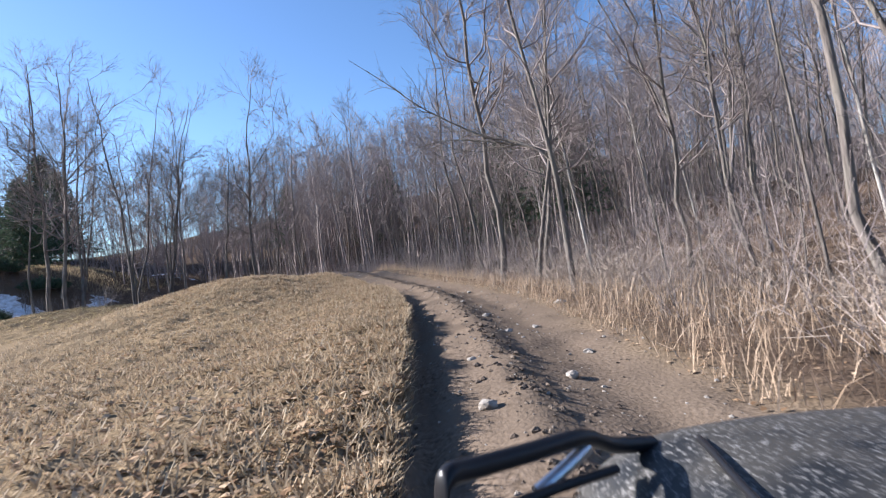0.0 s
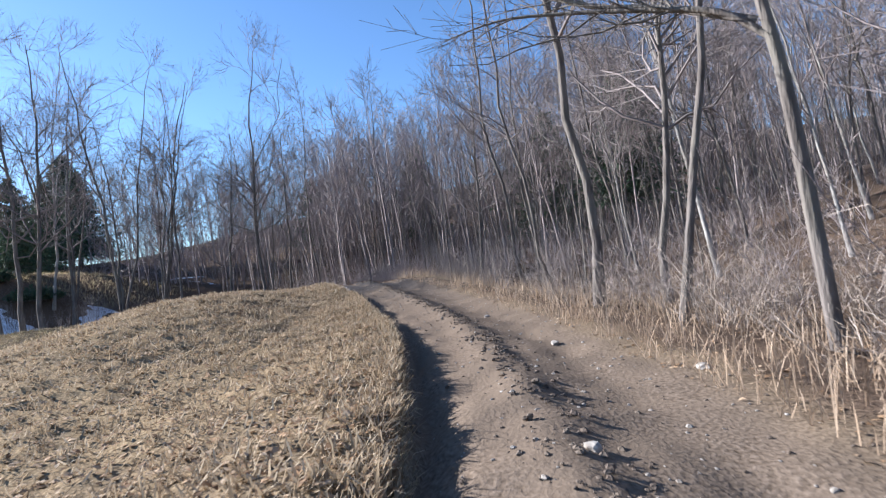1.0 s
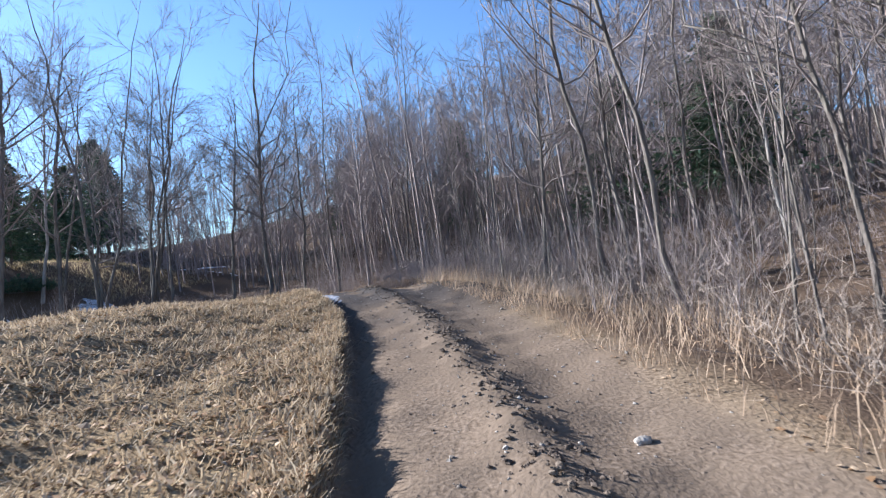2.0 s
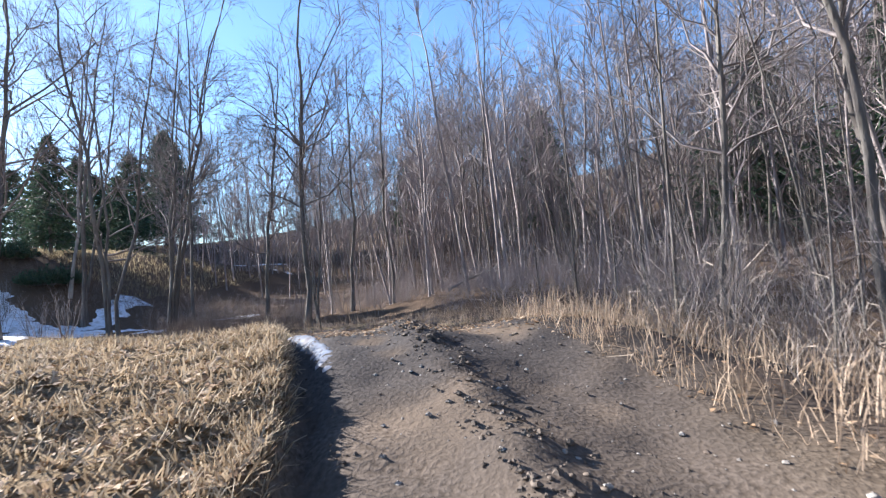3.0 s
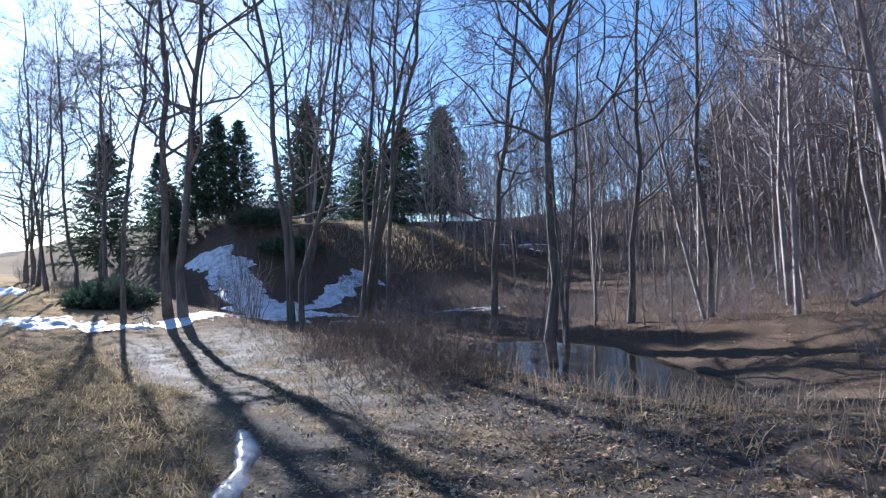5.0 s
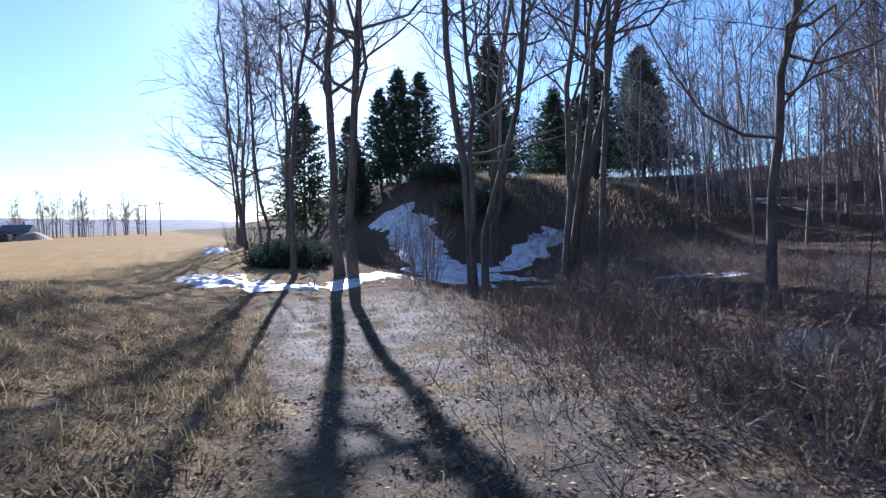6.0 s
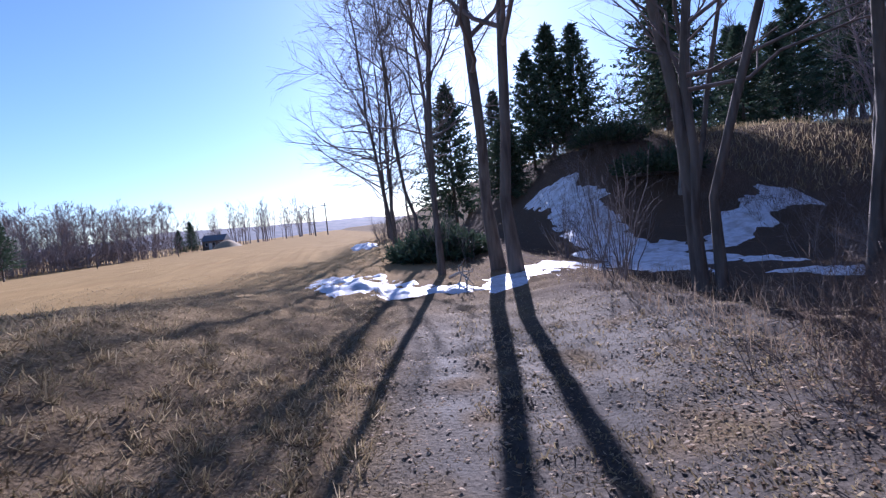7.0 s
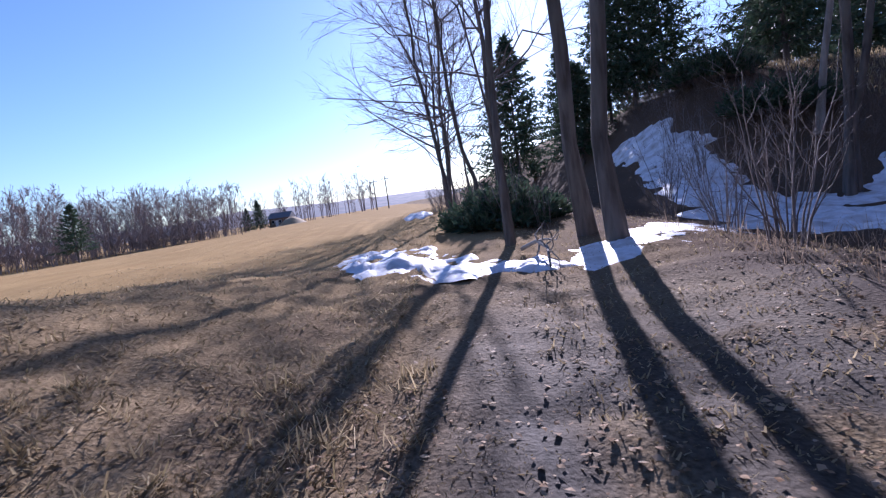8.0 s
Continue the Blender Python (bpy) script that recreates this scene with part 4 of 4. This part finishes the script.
blades("ditch_grass", "brown weeds round the ditch", "grass", beside(rng, 5000, 9.0, 15.5, lambda r, n, e: 2.8 + 2.6 * r.random(n) ** 1.2, 0.6, 35),
       (0.12, 0.45), (0.004, 0.010), (34, 20), M_REED, 17)


def tufts(rng, places, each, spread):
    """Places of blades gathered in bunches."""
    p = np.repeat(places, each, 0)
    return p + rng.normal(0, spread, p.shape)


blades("grass_tufts", "bunched dead tufts in the turf of the field", "grass", tufts(rng, beside(rng, 2600, 9.6, 14.9, lambda r, n, e: -e + 0.35 - 9.0 * r.random(n) ** 1.4), 13, 0.045),
       (0.06, 0.17), (0.007, 0.014), (52, 20), M_TURF, 26, flat=True)
blades("bank_tufts", "bunched straw tufts on the grass bank", "grass", tufts(rng, beside(rng, 2600, 1.9, 9.8, left_bank(0.05, 6.0)), 12, 0.045),
       (0.06, 0.15), (0.008, 0.016), (56, 18), M_STRAW, 27, flat=True)
kn = np.random.default_rng(71)
blades("knoll_grass", "tan grass on the crest of the knoll", "grass", np.stack(bank(kn.uniform(-42, -22, 15000), 40.6 + 11 * kn.random(15000) ** 1.3), 1),
       (0.15, 0.42), (0.015, 0.032), (40, 20), M_TURF, 18, flat=True)


def leaves(name, label, xy, size, mat, seed):
    """Curled fallen leaves lying about, each of two bent quads."""
    r = np.random.default_rng(seed)
    n = len(xy)
    z = ground(xy[:, 0], xy[:, 1]) + r.uniform(0.003, 0.018, n)
    a = r.uniform(0, 2 * np.pi, n)
    ln, wd = r.uniform(*size, n)[:, None], r.uniform(0.4, 0.8, n)[:, None]
    d = np.stack([np.cos(a), np.sin(a), r.normal(0, 0.2, n)], 1)
    sd = np.stack([-np.sin(a), np.cos(a), r.normal(0, 0.2, n)], 1)
    c = np.stack([xy[:, 0], xy[:, 1], z], 1)
    lift = np.array([[0, 0, 1.0]]) * ln * r.uniform(0.03, 0.22, n)[:, None]
    w = ln * wd * 0.5
    v = np.stack([c - d * ln * 0.5, c + sd * w + lift, c - sd * w + lift, c + d * ln * 0.5 + lift * 0.3,
                  c - d * ln * 0.15 + sd * w * 0.9 + lift * 0.8, c - d * ln * 0.15 - sd * w * 0.9 + lift * 0.8], 1)
    o = np.arange(n)[:, None] * 6
    q = np.concatenate([o + np.array([[0, 5, 2, 4]]), o + np.array([[4, 2, 3, 1]])])
    thing(name, label, "leaves", kind="stuff", mesh=Geo().add(v, q).mesh(name, mat, False))


leaves("bank_leaves", "pale curled leaves scattered on the grass bank", beside(rng, 26000, 1.8, 11.0, left_bank(0.0, 6.5), 0.3, 41), (0.035, 0.095), M_LEAF, 21)
leaves("track_leaves", "brown leaves lying on the track", beside(rng, 18000, 9.0, 15.2, lambda r, n, e: r.uniform(-1.2, 4.5, n), 0.6, 42), (0.02, 0.055), M_LEAF, 22)
leaves("crest_leaves", "curled brown leaves over the crest of the trail", beside(rng, 9000, 8.9, 12.2, lambda r, n, e: r.uniform(-6.0, 4.5, n), 0.5, 43), (0.025, 0.065), M_LEAF, 28)
leaves("wood_leaves", "brown leaf litter under the trees", beside(rng, 9000, 2.0, 16.5, lambda r, n, e: 1.9 + 7.0 * r.random(n) ** 1.3), (0.03, 0.07), M_LEAF, 23)


def lumps(name, label, category, xy, size, mat, seed, sink=0.35):
    """Rough clods: squashed eight-sided lumps in one mesh."""
    r = np.random.default_rng(seed)
    n = len(xy)
    z = ground(xy[:, 0], xy[:, 1])
    ring = np.arange(5) * 2 * np.pi / 5
    s = size[0] + (size[1] - size[0]) * r.random(n) ** 2.5
    prof = ((0.75, -0.4), (1.0, 0.1), (0.55, 0.6), (0.06, 0.75))
    v = []
    for rad, h in prof:
        rr = s[:, None] * rad * r.uniform(0.65, 1.25, (n, 5))
        v.append(np.stack([xy[:, :1] + np.cos(ring)[None] * rr, xy[:, 1:] + np.sin(ring)[None] * rr,
                           np.repeat((z + s * (h * 0.8 + 0.4 - sink))[:, None], 5, 1) + r.normal(0, 0.12, (n, 5)) * s[:, None]], -1))
    v = np.stack(v, 1)
    o = np.arange(n)[:, None, None] * 20
    j = np.arange(3)[None, :, None] * 5
    k = np.arange(5)[None, None, :]
    k2 = (k + 1) % 5
    q = np.stack(np.broadcast_arrays(o + j + k, o + j + k2, o + j + 5 + k2, o + j + 5 + k), -1)
    thing(name, label, category, kind="stuff", mesh=Geo().add(v.reshape(-1, 3), q).mesh(name, mat, False))


lumps("mud_clods", "dark clods thrown up between the wheel ruts", "mud", beside(rng, 3400, 1.9, 10.5, lambda r, n, e: r.normal(0.62, 0.15, n), 0.5, 45), (0.007, 0.034), M_CLOD, 31)
lumps("trail_clods", "loose dry clods on the dirt trail", "mud", beside(rng, 1700, 1.9, 10.6, lambda r, n, e: r.uniform(-0.5, 2.3, n)), (0.006, 0.022), M_CLOD, 32)
lumps("rut_clods", "dark crumbs of earth along the cut edge of the trail", "mud", beside(rng, 1500, 1.9, 10.5, lambda r, n, e: -e + r.normal(0.06, 0.05, n)), (0.008, 0.04), M_CLOD, 34)
lumps("frozen_clods", "churned frozen mud on the shaded track", "mud", beside(rng, 1000, 9.8, 14.9, lambda r, n, e: r.uniform(-0.9, 3.4, n), 0.6, 46), (0.006, 0.022), M_CLOD, 35, sink=0.6)
lumps("gravel", "pale gravel scattered on the dirt trail", "gravel", beside(rng, 1500, 1.9, 10.0, lambda r, n, e: r.uniform(-0.2, 2.2, n)), (0.006, 0.026), M_STONE, 33)


def stone(x, y, size, seed):
    bm = bmesh.new()
    bmesh.ops.create_icosphere(bm, subdivisions=2, radius=size)
    r = random.Random(seed)
    for v in bm.verts:
        v.co = Vector((v.co.x * 1.2, v.co.y * 0.9, v.co.z * 0.65)) * (1 + 0.45 * (noise.noise(v.co * (2.2 / size) + Vector((seed, 0, 0)))))
    me = bpy.data.meshes.new("stone")
    bm.to_mesh(me)
    bm.free()
    me.materials.append(M_STONE)
    z = float(ground(np.array([x]), np.array([y]))[0])
    thing("stone", "pale field stone lying on the dirt trail", "stone", "stones on the trail", at=pose(x, y, z + size * 0.2, 0, 0, r.uniform(0, 360)), mesh=me)


for k, (x, y, sz) in enumerate([(0.59, 8.3, 0.07), (0.22, 3.75, 0.06), (1.0, 4.6, 0.06), (1.15, 7.3, 0.05), (0.75, 6.9, 0.05), (0.3, 10.2, 0.05), (1.6, 12.0, 0.06), (0.6, 14.0, 0.06),
                                (1.9, 9.2, 0.08), (-0.2, 17.5, 0.05), (0.2, 5.3, 0.04), (1.4, 5.6, 0.045)]):
    stone(x, y, sz, k + 1)


# ---- shrubs ----
def place_shrubs():
    rnd = random.Random(21)
    r = np.random.default_rng(77)
    for x, y in beside(r, 10, 2.2, 9.0, lambda g, n, e: 2.6 + 3.5 * g.random(n)):
        shrub(rnd.randrange(4), float(x), float(y), rnd.uniform(0, 360), rnd.uniform(0.35, 0.8))
    for x, y in beside(r, 8, 8.6, 10.2, lambda g, n, e: 4.0 + 4.5 * g.random(n)):
        shrub(rnd.randrange(4), float(x), float(y), rnd.uniform(0, 360), rnd.uniform(0.4, 0.9), group="shrubs round the ditch")
    for x, y, sc in ((-17.45, 33.3, 0.8), (-18.3, 33.9, 0.7), (-18.9, 33.6, 0.6), (-20.3, 34.5, 0.7), (-21.6, 34.4, 0.6), (-22.8, 34.9, 0.75), (-24.2, 36.5, 0.7), (-26.0, 36.9, 0.6)):
        shrub(rnd.randrange(4), *bank(x, y), rnd.uniform(0, 360), sc * BANK_SCALE, "bare shrub with dark stems before the snow", "shrubs round the ditch")
    for k in range(20):
        shrub(k, *bank(rnd.uniform(-34, -21.5), rnd.uniform(31.2, 32.6)), rnd.uniform(0, 360), rnd.uniform(0.4, 0.8), "low brown brush at the field edge", "brush at the field edge")


place_shrubs()


def juniper(x, y, rx, h, seed):
    """A low dark evergreen bush of many upswept sprays."""
    r = np.random.default_rng(seed)
    n = 260
    a, q = r.uniform(0, 2 * np.pi, n), np.sqrt(r.random(n))
    g, gt = Geo(), Geo()
    root = np.stack([np.cos(a) * q * rx * 0.75, np.sin(a) * q * rx * 0.75, 0 * a - 0.05], 1)
    top = root + np.stack([np.cos(a) * 0.4 * q * rx, np.sin(a) * 0.4 * q * rx, h * (1.05 - 0.75 * q * q) * r.uniform(0.6, 1.1, n)], 1)
    s = np.linspace(0, 1, 4)[None, :, None]
    p = root[:, None] + (top - root)[:, None] * s + r.normal(0, 0.04, (n, 4, 3)) * s
    rad = np.repeat(np.linspace(0.02, 0.005, 4)[None], n, 0)
    tubes(gt, p, rad, 3)
    sp, _ = limbs(r, p, rad, 20, 0.15, 1.0, 0.30, 42, 0.1, 3, 0.01)
    d = sp[:, 2] - sp[:, 0]
    side = np.cross(d, r.normal(size=d.shape))
    side /= np.linalg.norm(side, axis=1, keepdims=True) + 1e-9
    w = r.uniform(0.012, 0.028, len(d))[:, None]
    v = np.stack([sp[:, 0] - side * w, sp[:, 0] + side * w, sp[:, 1] + side * w * 1.2, sp[:, 1] - side * w * 1.2, sp[:, 2] + side * w * 0.2, sp[:, 2] - side * w * 0.2], 1)
    o = np.arange(len(d))[:, None] * 6
    g.add(v, np.concatenate([o + np.array([[0, 1, 2, 3]]), o + np.array([[3, 2, 4, 5]])]))
    ob = thing("evergreen_bush", "low dark evergreen bush at the field edge", "bush", "evergreen bushes")
    part_mesh("branchwork", gt.mesh("branchwork", M_BARK), ob)
    part_mesh("foliage", g.mesh("foliage", M_NEEDLE, False), ob)
    ob.matrix_basis = pose(x, y, float(ground(np.array([x]), np.array([y]), False)[0]))


juniper(*bank(-22.8, 31.8), 1.5, 1.05, 5)
juniper(*bank(-24.4, 32.2), 1.45, 1.05, 6)
juniper(*bank(-27.6, 38.9), 1.6, 1.2, 7)
juniper(*bank(-24.6, 38.7), 1.7, 1.1, 8)


# ---- buildings ----
M_WALLWOOD = two_tone("weathered_boards", (0.16, 0.11, 0.085), (0.24, 0.17, 0.13), 4, 0.8, (1, 1, 6))
M_ROOF = two_tone("grey_shingles", (0.13, 0.13, 0.14), (0.21, 0.21, 0.22), 8, 0.85)
M_TRIM = two_tone("pale_trim", (0.55, 0.53, 0.50), (0.65, 0.63, 0.60), 5, 0.6)
M_PANE = material("window_glass", 0.05)[0]
M_PANE.node_tree.nodes["Principled BSDF"].inputs["Base Color"].default_value = (0.03, 0.035, 0.045, 1)


def box(bm, cx, cy, cz, sx, sy, sz):
    bmesh.ops.create_cube(bm, size=1, matrix=Matrix.Translation((cx, cy, cz)) @ Matrix.Diagonal((sx, sy, sz, 1)))
    return bm


def house(x, y, turn, lx, ly, h, rise, label):
    z = float(land(np.array([x]), np.array([y]))[0])
    ob = thing("house", label, "house", "houses beyond the field")
    part("wall", box(bmesh.new(), 0, 0, h / 2 - 0.3, lx, ly, h + 0.6), M_WALLWOOD, ob)
    bm = bmesh.new()
    o = 0.4
    pts = [(-lx / 2 - o, -ly / 2 - o, h - 0.15), (lx / 2 + o, -ly / 2 - o, h - 0.15), (lx / 2 + o, ly / 2 + o, h - 0.15), (-lx / 2 - o, ly / 2 + o, h - 0.15),
           (-lx / 2 - o, 0, h + rise), (lx / 2 + o, 0, h + rise)]
    v = [bm.verts.new(p) for p in pts]
    for f in ((0, 1, 5, 4), (2, 3, 4, 5), (0, 4, 3), (1, 2, 5), (0, 3, 2, 1)):
        bm.faces.new([v[i] for i in f])
    roof = part("roof", bm, M_ROOF, ob)
    part("chimney", box(bmesh.new(), lx * 0.2, 0.3, h + rise + 0.2, 0.5, 0.5, 1.2), M_STONE, roof)
    for sx in (-0.3, 0.05, 0.32):
        for sy in (-1, 1):
            win = part("window", box(bmesh.new(), sx * lx, sy * (ly / 2 + 0.02), h * 0.58, 0.95, 0.05, 1.15), M_TRIM, ob)
            part("pane", box(bmesh.new(), sx * lx, sy * (ly / 2 + 0.05), h * 0.58, 0.78, 0.03, 0.98), M_PANE, win)
    part("door", box(bmesh.new(), -0.12 * lx, -ly / 2 - 0.03, 1.0, 0.95, 0.06, 2.05), M_TRIM, ob)
    ob.matrix_basis = pose(x, y, z, 0, 0, turn)


house(*bank(-59.0, 55.5), 35, 7.3, 5.3, 2.5, 1.2, "small brown house with a grey roof behind the spruces")
house(*bank(-150, 2.0), 80, 6.6, 5.3, 2.8, 1.7, "distant house among trees at the end of the field")


def mound(x, y, rx, ry, h, label):
    n, m = 48, 10
    a = np.arange(n) * 2 * np.pi / n
    f = np.linspace(0.01, 1, m)[:, None]
    px, py = x + rx * np.cos(a)[None] * f, y + ry * np.sin(a)[None] * f
    z = land(px, py) + h * (1 - f ** 2) ** 1.5 + 0.3 * (vnoise(px, py, 8) - 0.5) * (1 - f) - 0.1 * f
    i = (np.arange(m - 1)[:, None] * n + np.arange(n)[None])
    j = (np.arange(m - 1)[:, None] * n + (np.arange(n)[None] + 1) % n)
    me = Geo().add(np.stack([px, py, z], -1), np.stack([i, j, j + n, i + n], -1)).mesh("mound", two_tone("dry_earth", (0.25, 0.19, 0.11), (0.36, 0.28, 0.17), 2, 0.9))
    thing("earth_mound", label, "mound", mesh=me)


def utility_pole(x, y, height):
    """A wooden pole with a crossarm and three insulators."""
    z = float(land(np.array([x * 1.0]), np.array([y * 1.0]))[0])
    ob = thing("utility_pole", "weathered wooden utility pole beyond the field", "utility pole", "poles beyond the field")
    part_mesh("pole", tubes(Geo(), np.array([[[0, 0, -0.5], [0, 0, height * 0.5], [0, 0, height]]]), np.array([[0.17, 0.15, 0.12]]), 8).mesh("pole", M_BARK), ob)
    arm = part("crossarm", box(bmesh.new(), 0, 0, height - 0.7, 0.14, 2.2, 0.16), M_BARK, ob)
    for k in (-0.95, 0.3, 0.95):
        bm = bmesh.new()
        bmesh.ops.create_cone(bm, cap_ends=True, segments=8, radius1=0.07, radius2=0.05, depth=0.2, matrix=Matrix.Translation((0, k, height - 0.52)))
        part("insulator", bm, M_TRIM, arm)
    ob.matrix_basis = pose(x, y, z)


utility_pole(-162, 30.0, 8.5)
utility_pole(-171, 26.5, 8.5)
mound(*bank(-138, 6.5), 6.0, 4.6, 2.2, "grass-grown earth mound before the distant house")
tree(SPRUCE[2], *bank(-62, 2.5), 40, 0.82, "single dark pine standing out in the field", "trees in the field", name="pine_tree")
tree(SPRUCE[1], *bank(-146, -2.5), 40, 1.0, "dark spruce beside the distant house", "trees in the field", name="spruce_tree")
tree(SPRUCE[1], *bank(-147, -5.5), 90, 0.8, "dark spruce beside the distant house", "trees in the field", name="spruce_tree")
for k, (x, y) in enumerate(((-58, -4.5), (-55, -2.2), (-66, -3.5), (-70, 6.5), (-74, 13.0))):
    x, y = bank(x, y)
    g = Geo()
    zz = float(land(np.array([x * 1.0]), np.array([y * 1.0]))[0])
    tubes(g, np.array([[[x, y, zz - 0.3], [x, y, zz + 0.6], [x + 0.02, y, zz + 1.2]]]), np.array([[0.06, 0.055, 0.05]]), 6)
    thing("stake", "weathered wooden stake standing in the field", "stake", "stakes in the field", mesh=g.mesh("stake", M_BARK))


def fallen_branch(knots, r, label):
    ob = thing("fallen_branch", label, "branch", "fallen branches")
    p = np.array(knots, float)
    p[:, 2] += ground(p[:, 0], p[:, 1], False)
    rad = (r * np.linspace(1, 0.4, len(p)))[None]
    part_mesh("stem", tubes(Geo(), p[None], rad, 6).mesh("stem", M_PALE), ob)
    b, rb = limbs(np.random.default_rng(3), p[None], rad, 9, 0.25, 1.0, 0.7, 40, 0.1, 4, r * 0.5)
    for k in range(len(b)):
        part_mesh("twig", tubes(Geo(), b[k:k + 1], rb[k:k + 1], 4).mesh("twig", M_PALE), ob)


fallen_branch([(*bank(-18.9, 31.2), 0.1), (*bank(-18.6, 31.3), 0.25), (*bank(-18.2, 31.3), 0.2), (*bank(-17.8, 31.2), 0.05)], 0.035, "pale dead branch lying on the snow")
fallen_branch([(-8.2, 42.2, 0.2), (-7.6, 42.9, 0.5), (-6.8, 43.4, 0.75), (-6.0, 43.6, 0.9)], 0.06, "broken pale branch leaning in the wood")


# ---- the quad bike on which the shot begins ----
def quad():
    tube_m, _, _, b = material("black_tube", 0.35)
    b.inputs["Base Color"].default_value = (0.012, 0.012, 0.014, 1)
    steel, _, _, b = material("scuffed_steel", 0.3)
    b.inputs["Base Color"].default_value, b.inputs["Metallic"].default_value = (0.55, 0.56, 0.58, 1), 1.0
    rubber = two_tone("tyre_rubber", (0.015, 0.015, 0.015), (0.035, 0.032, 0.03), 20, 0.85)
    camo, nodes, links, b = material("camouflage_plastic", 0.5)
    fleck = noise_fac(nodes, links, 120, 0.55, 0.68, 6, (1.0, 0.75, 1))
    cloud = noise_fac(nodes, links, 7, 0.4, 0.6)
    col = mix_color(nodes, links, cloud, (0.016, 0.018, 0.020), (0.050, 0.048, 0.043))
    links.new(mix_color(nodes, links, fleck, col, (0.24, 0.235, 0.225)), b.inputs["Base Color"])
    bump(nodes, links, b, fleck, 0.1, 0.002)
    ob = thing("quad_bike", "camouflage quad bike with a black front rack on the trail", "quad bike")

    def bar(name, pts, r, mat, label="", sides=12):
        c = spline(np.array(pts, float), 6)
        g = tubes(Geo(), c[None], np.full((1, len(c)), r), sides)
        part_mesh(name, g.mesh(name, mat), ob, label)

    bar("rack_rail", [(-0.032, 0.79, 0.76), (-0.032, 0.80, 0.86), (-0.02, 0.815, 0.888), (0.021, 0.859, 0.881), (0.121, 0.939, 0.869), (0.204, 1.009, 0.86),
                      (0.25, 1.05, 0.846), (0.303, 1.09, 0.815), (0.40, 1.15, 0.79)], 0.0175, tube_m, "black rubber-coated rack rail")
    bar("rack_strut", [(0.24, 1.04, 0.834), (0.19, 1.0, 0.815), (0.128, 0.961, 0.79)], 0.013, steel, "scuffed bare steel strut")
    bar("fender_lip", [(0.02, 0.85, 0.806), (0.15, 0.95, 0.797), (0.29, 1.04, 0.787)], 0.010, tube_m)
    # hood and fenders as shells
    def shell(name, x0, x1, y0, y1, top, bulge, fall, label=""):
        n, m = 28, 24
        u, w = np.meshgrid(np.linspace(-1, 1, n), np.linspace(-1, 1, m))
        px, py = (x0 + x1) / 2 + u * (x1 - x0) / 2, (y0 + y1) / 2 + w * (y1 - y0) / 2
        z = top + bulge * (1 - u ** 2) - fall * (np.abs(u) ** 5 + np.abs(w) ** 5)
        i = (np.arange(m - 1)[:, None] * n + np.arange(n - 1)[None]).ravel()
        v = np.stack([px, py, z], -1).reshape(-1, 3)
        low = v - np.array([0, 0, 0.012])
        g = Geo().add(v, np.stack([i, i + 1, i + n + 1, i + n], 1)).add(low, np.stack([i, i + n, i + n + 1, i + 1], 1))
        part_mesh(name, g.mesh(name, camo), ob, label)
    shell("hood", 0.255, 1.25, 0.30, 1.33, 0.805, 0.03, 0.10, "camouflage plastic hood with a dark seam")
    shell("front_fender", -0.02, 0.30, 0.62, 1.05, 0.765, 0.02, 0.10)
    bar("hood_seam", [(0.40, 0.62, 0.826), (0.42, 0.80, 0.8225), (0.45, 0.98, 0.8225), (0.47, 1.08, 0.816)], 0.007, tube_m)
    part("chassis", box(bmesh.new(), 0.62, 0.35, 0.48, 0.42, 1.5, 0.26), tube_m, ob)
    for wx, wy in ((0.08, 1.02), (1.16, 1.02), (0.08, -0.35), (1.16, -0.35)):
        wz = float(ground(np.array([wx]), np.array([wy]))[0]) + 0.29
        bm = bmesh.new()
        prof = ((-0.11, 0.15), (-0.12, 0.25), (-0.08, 0.30), (0.08, 0.30), (0.12, 0.25), (0.11, 0.15))
        ring = [[bm.verts.new((wx + a, wy + r * math.cos(t), wz + r * math.sin(t))) for a, r in prof] for t in (k * math.tau / 24 for k in range(24))]
        for k in range(24):
            for q in range(6):
                bm.faces.new([ring[k][q], ring[k][(q + 1) % 6], ring[(k + 1) % 24][(q + 1) % 6], ring[(k + 1) % 24][q]])
        tyre = part("wheel", bm, rubber, ob, "knobbly black tyre")
        bm = bmesh.new()
        bmesh.ops.create_cone(bm, cap_ends=True, segments=20, radius1=0.15, radius2=0.15, depth=0.16, matrix=Matrix.Translation((wx, wy, wz)) @ Matrix.Rotation(math.pi / 2, 4, "Y"))
        part("rim", bm, tube_m, tyre)
        side = 1 if wx < 0.6 else -1
        bar("axle", [(wx, wy, wz), (wx + side * 0.2, wy, wz + 0.06), (0.62 - side * 0.15, wy, 0.48)], 0.025, tube_m, sides=8)


quad()
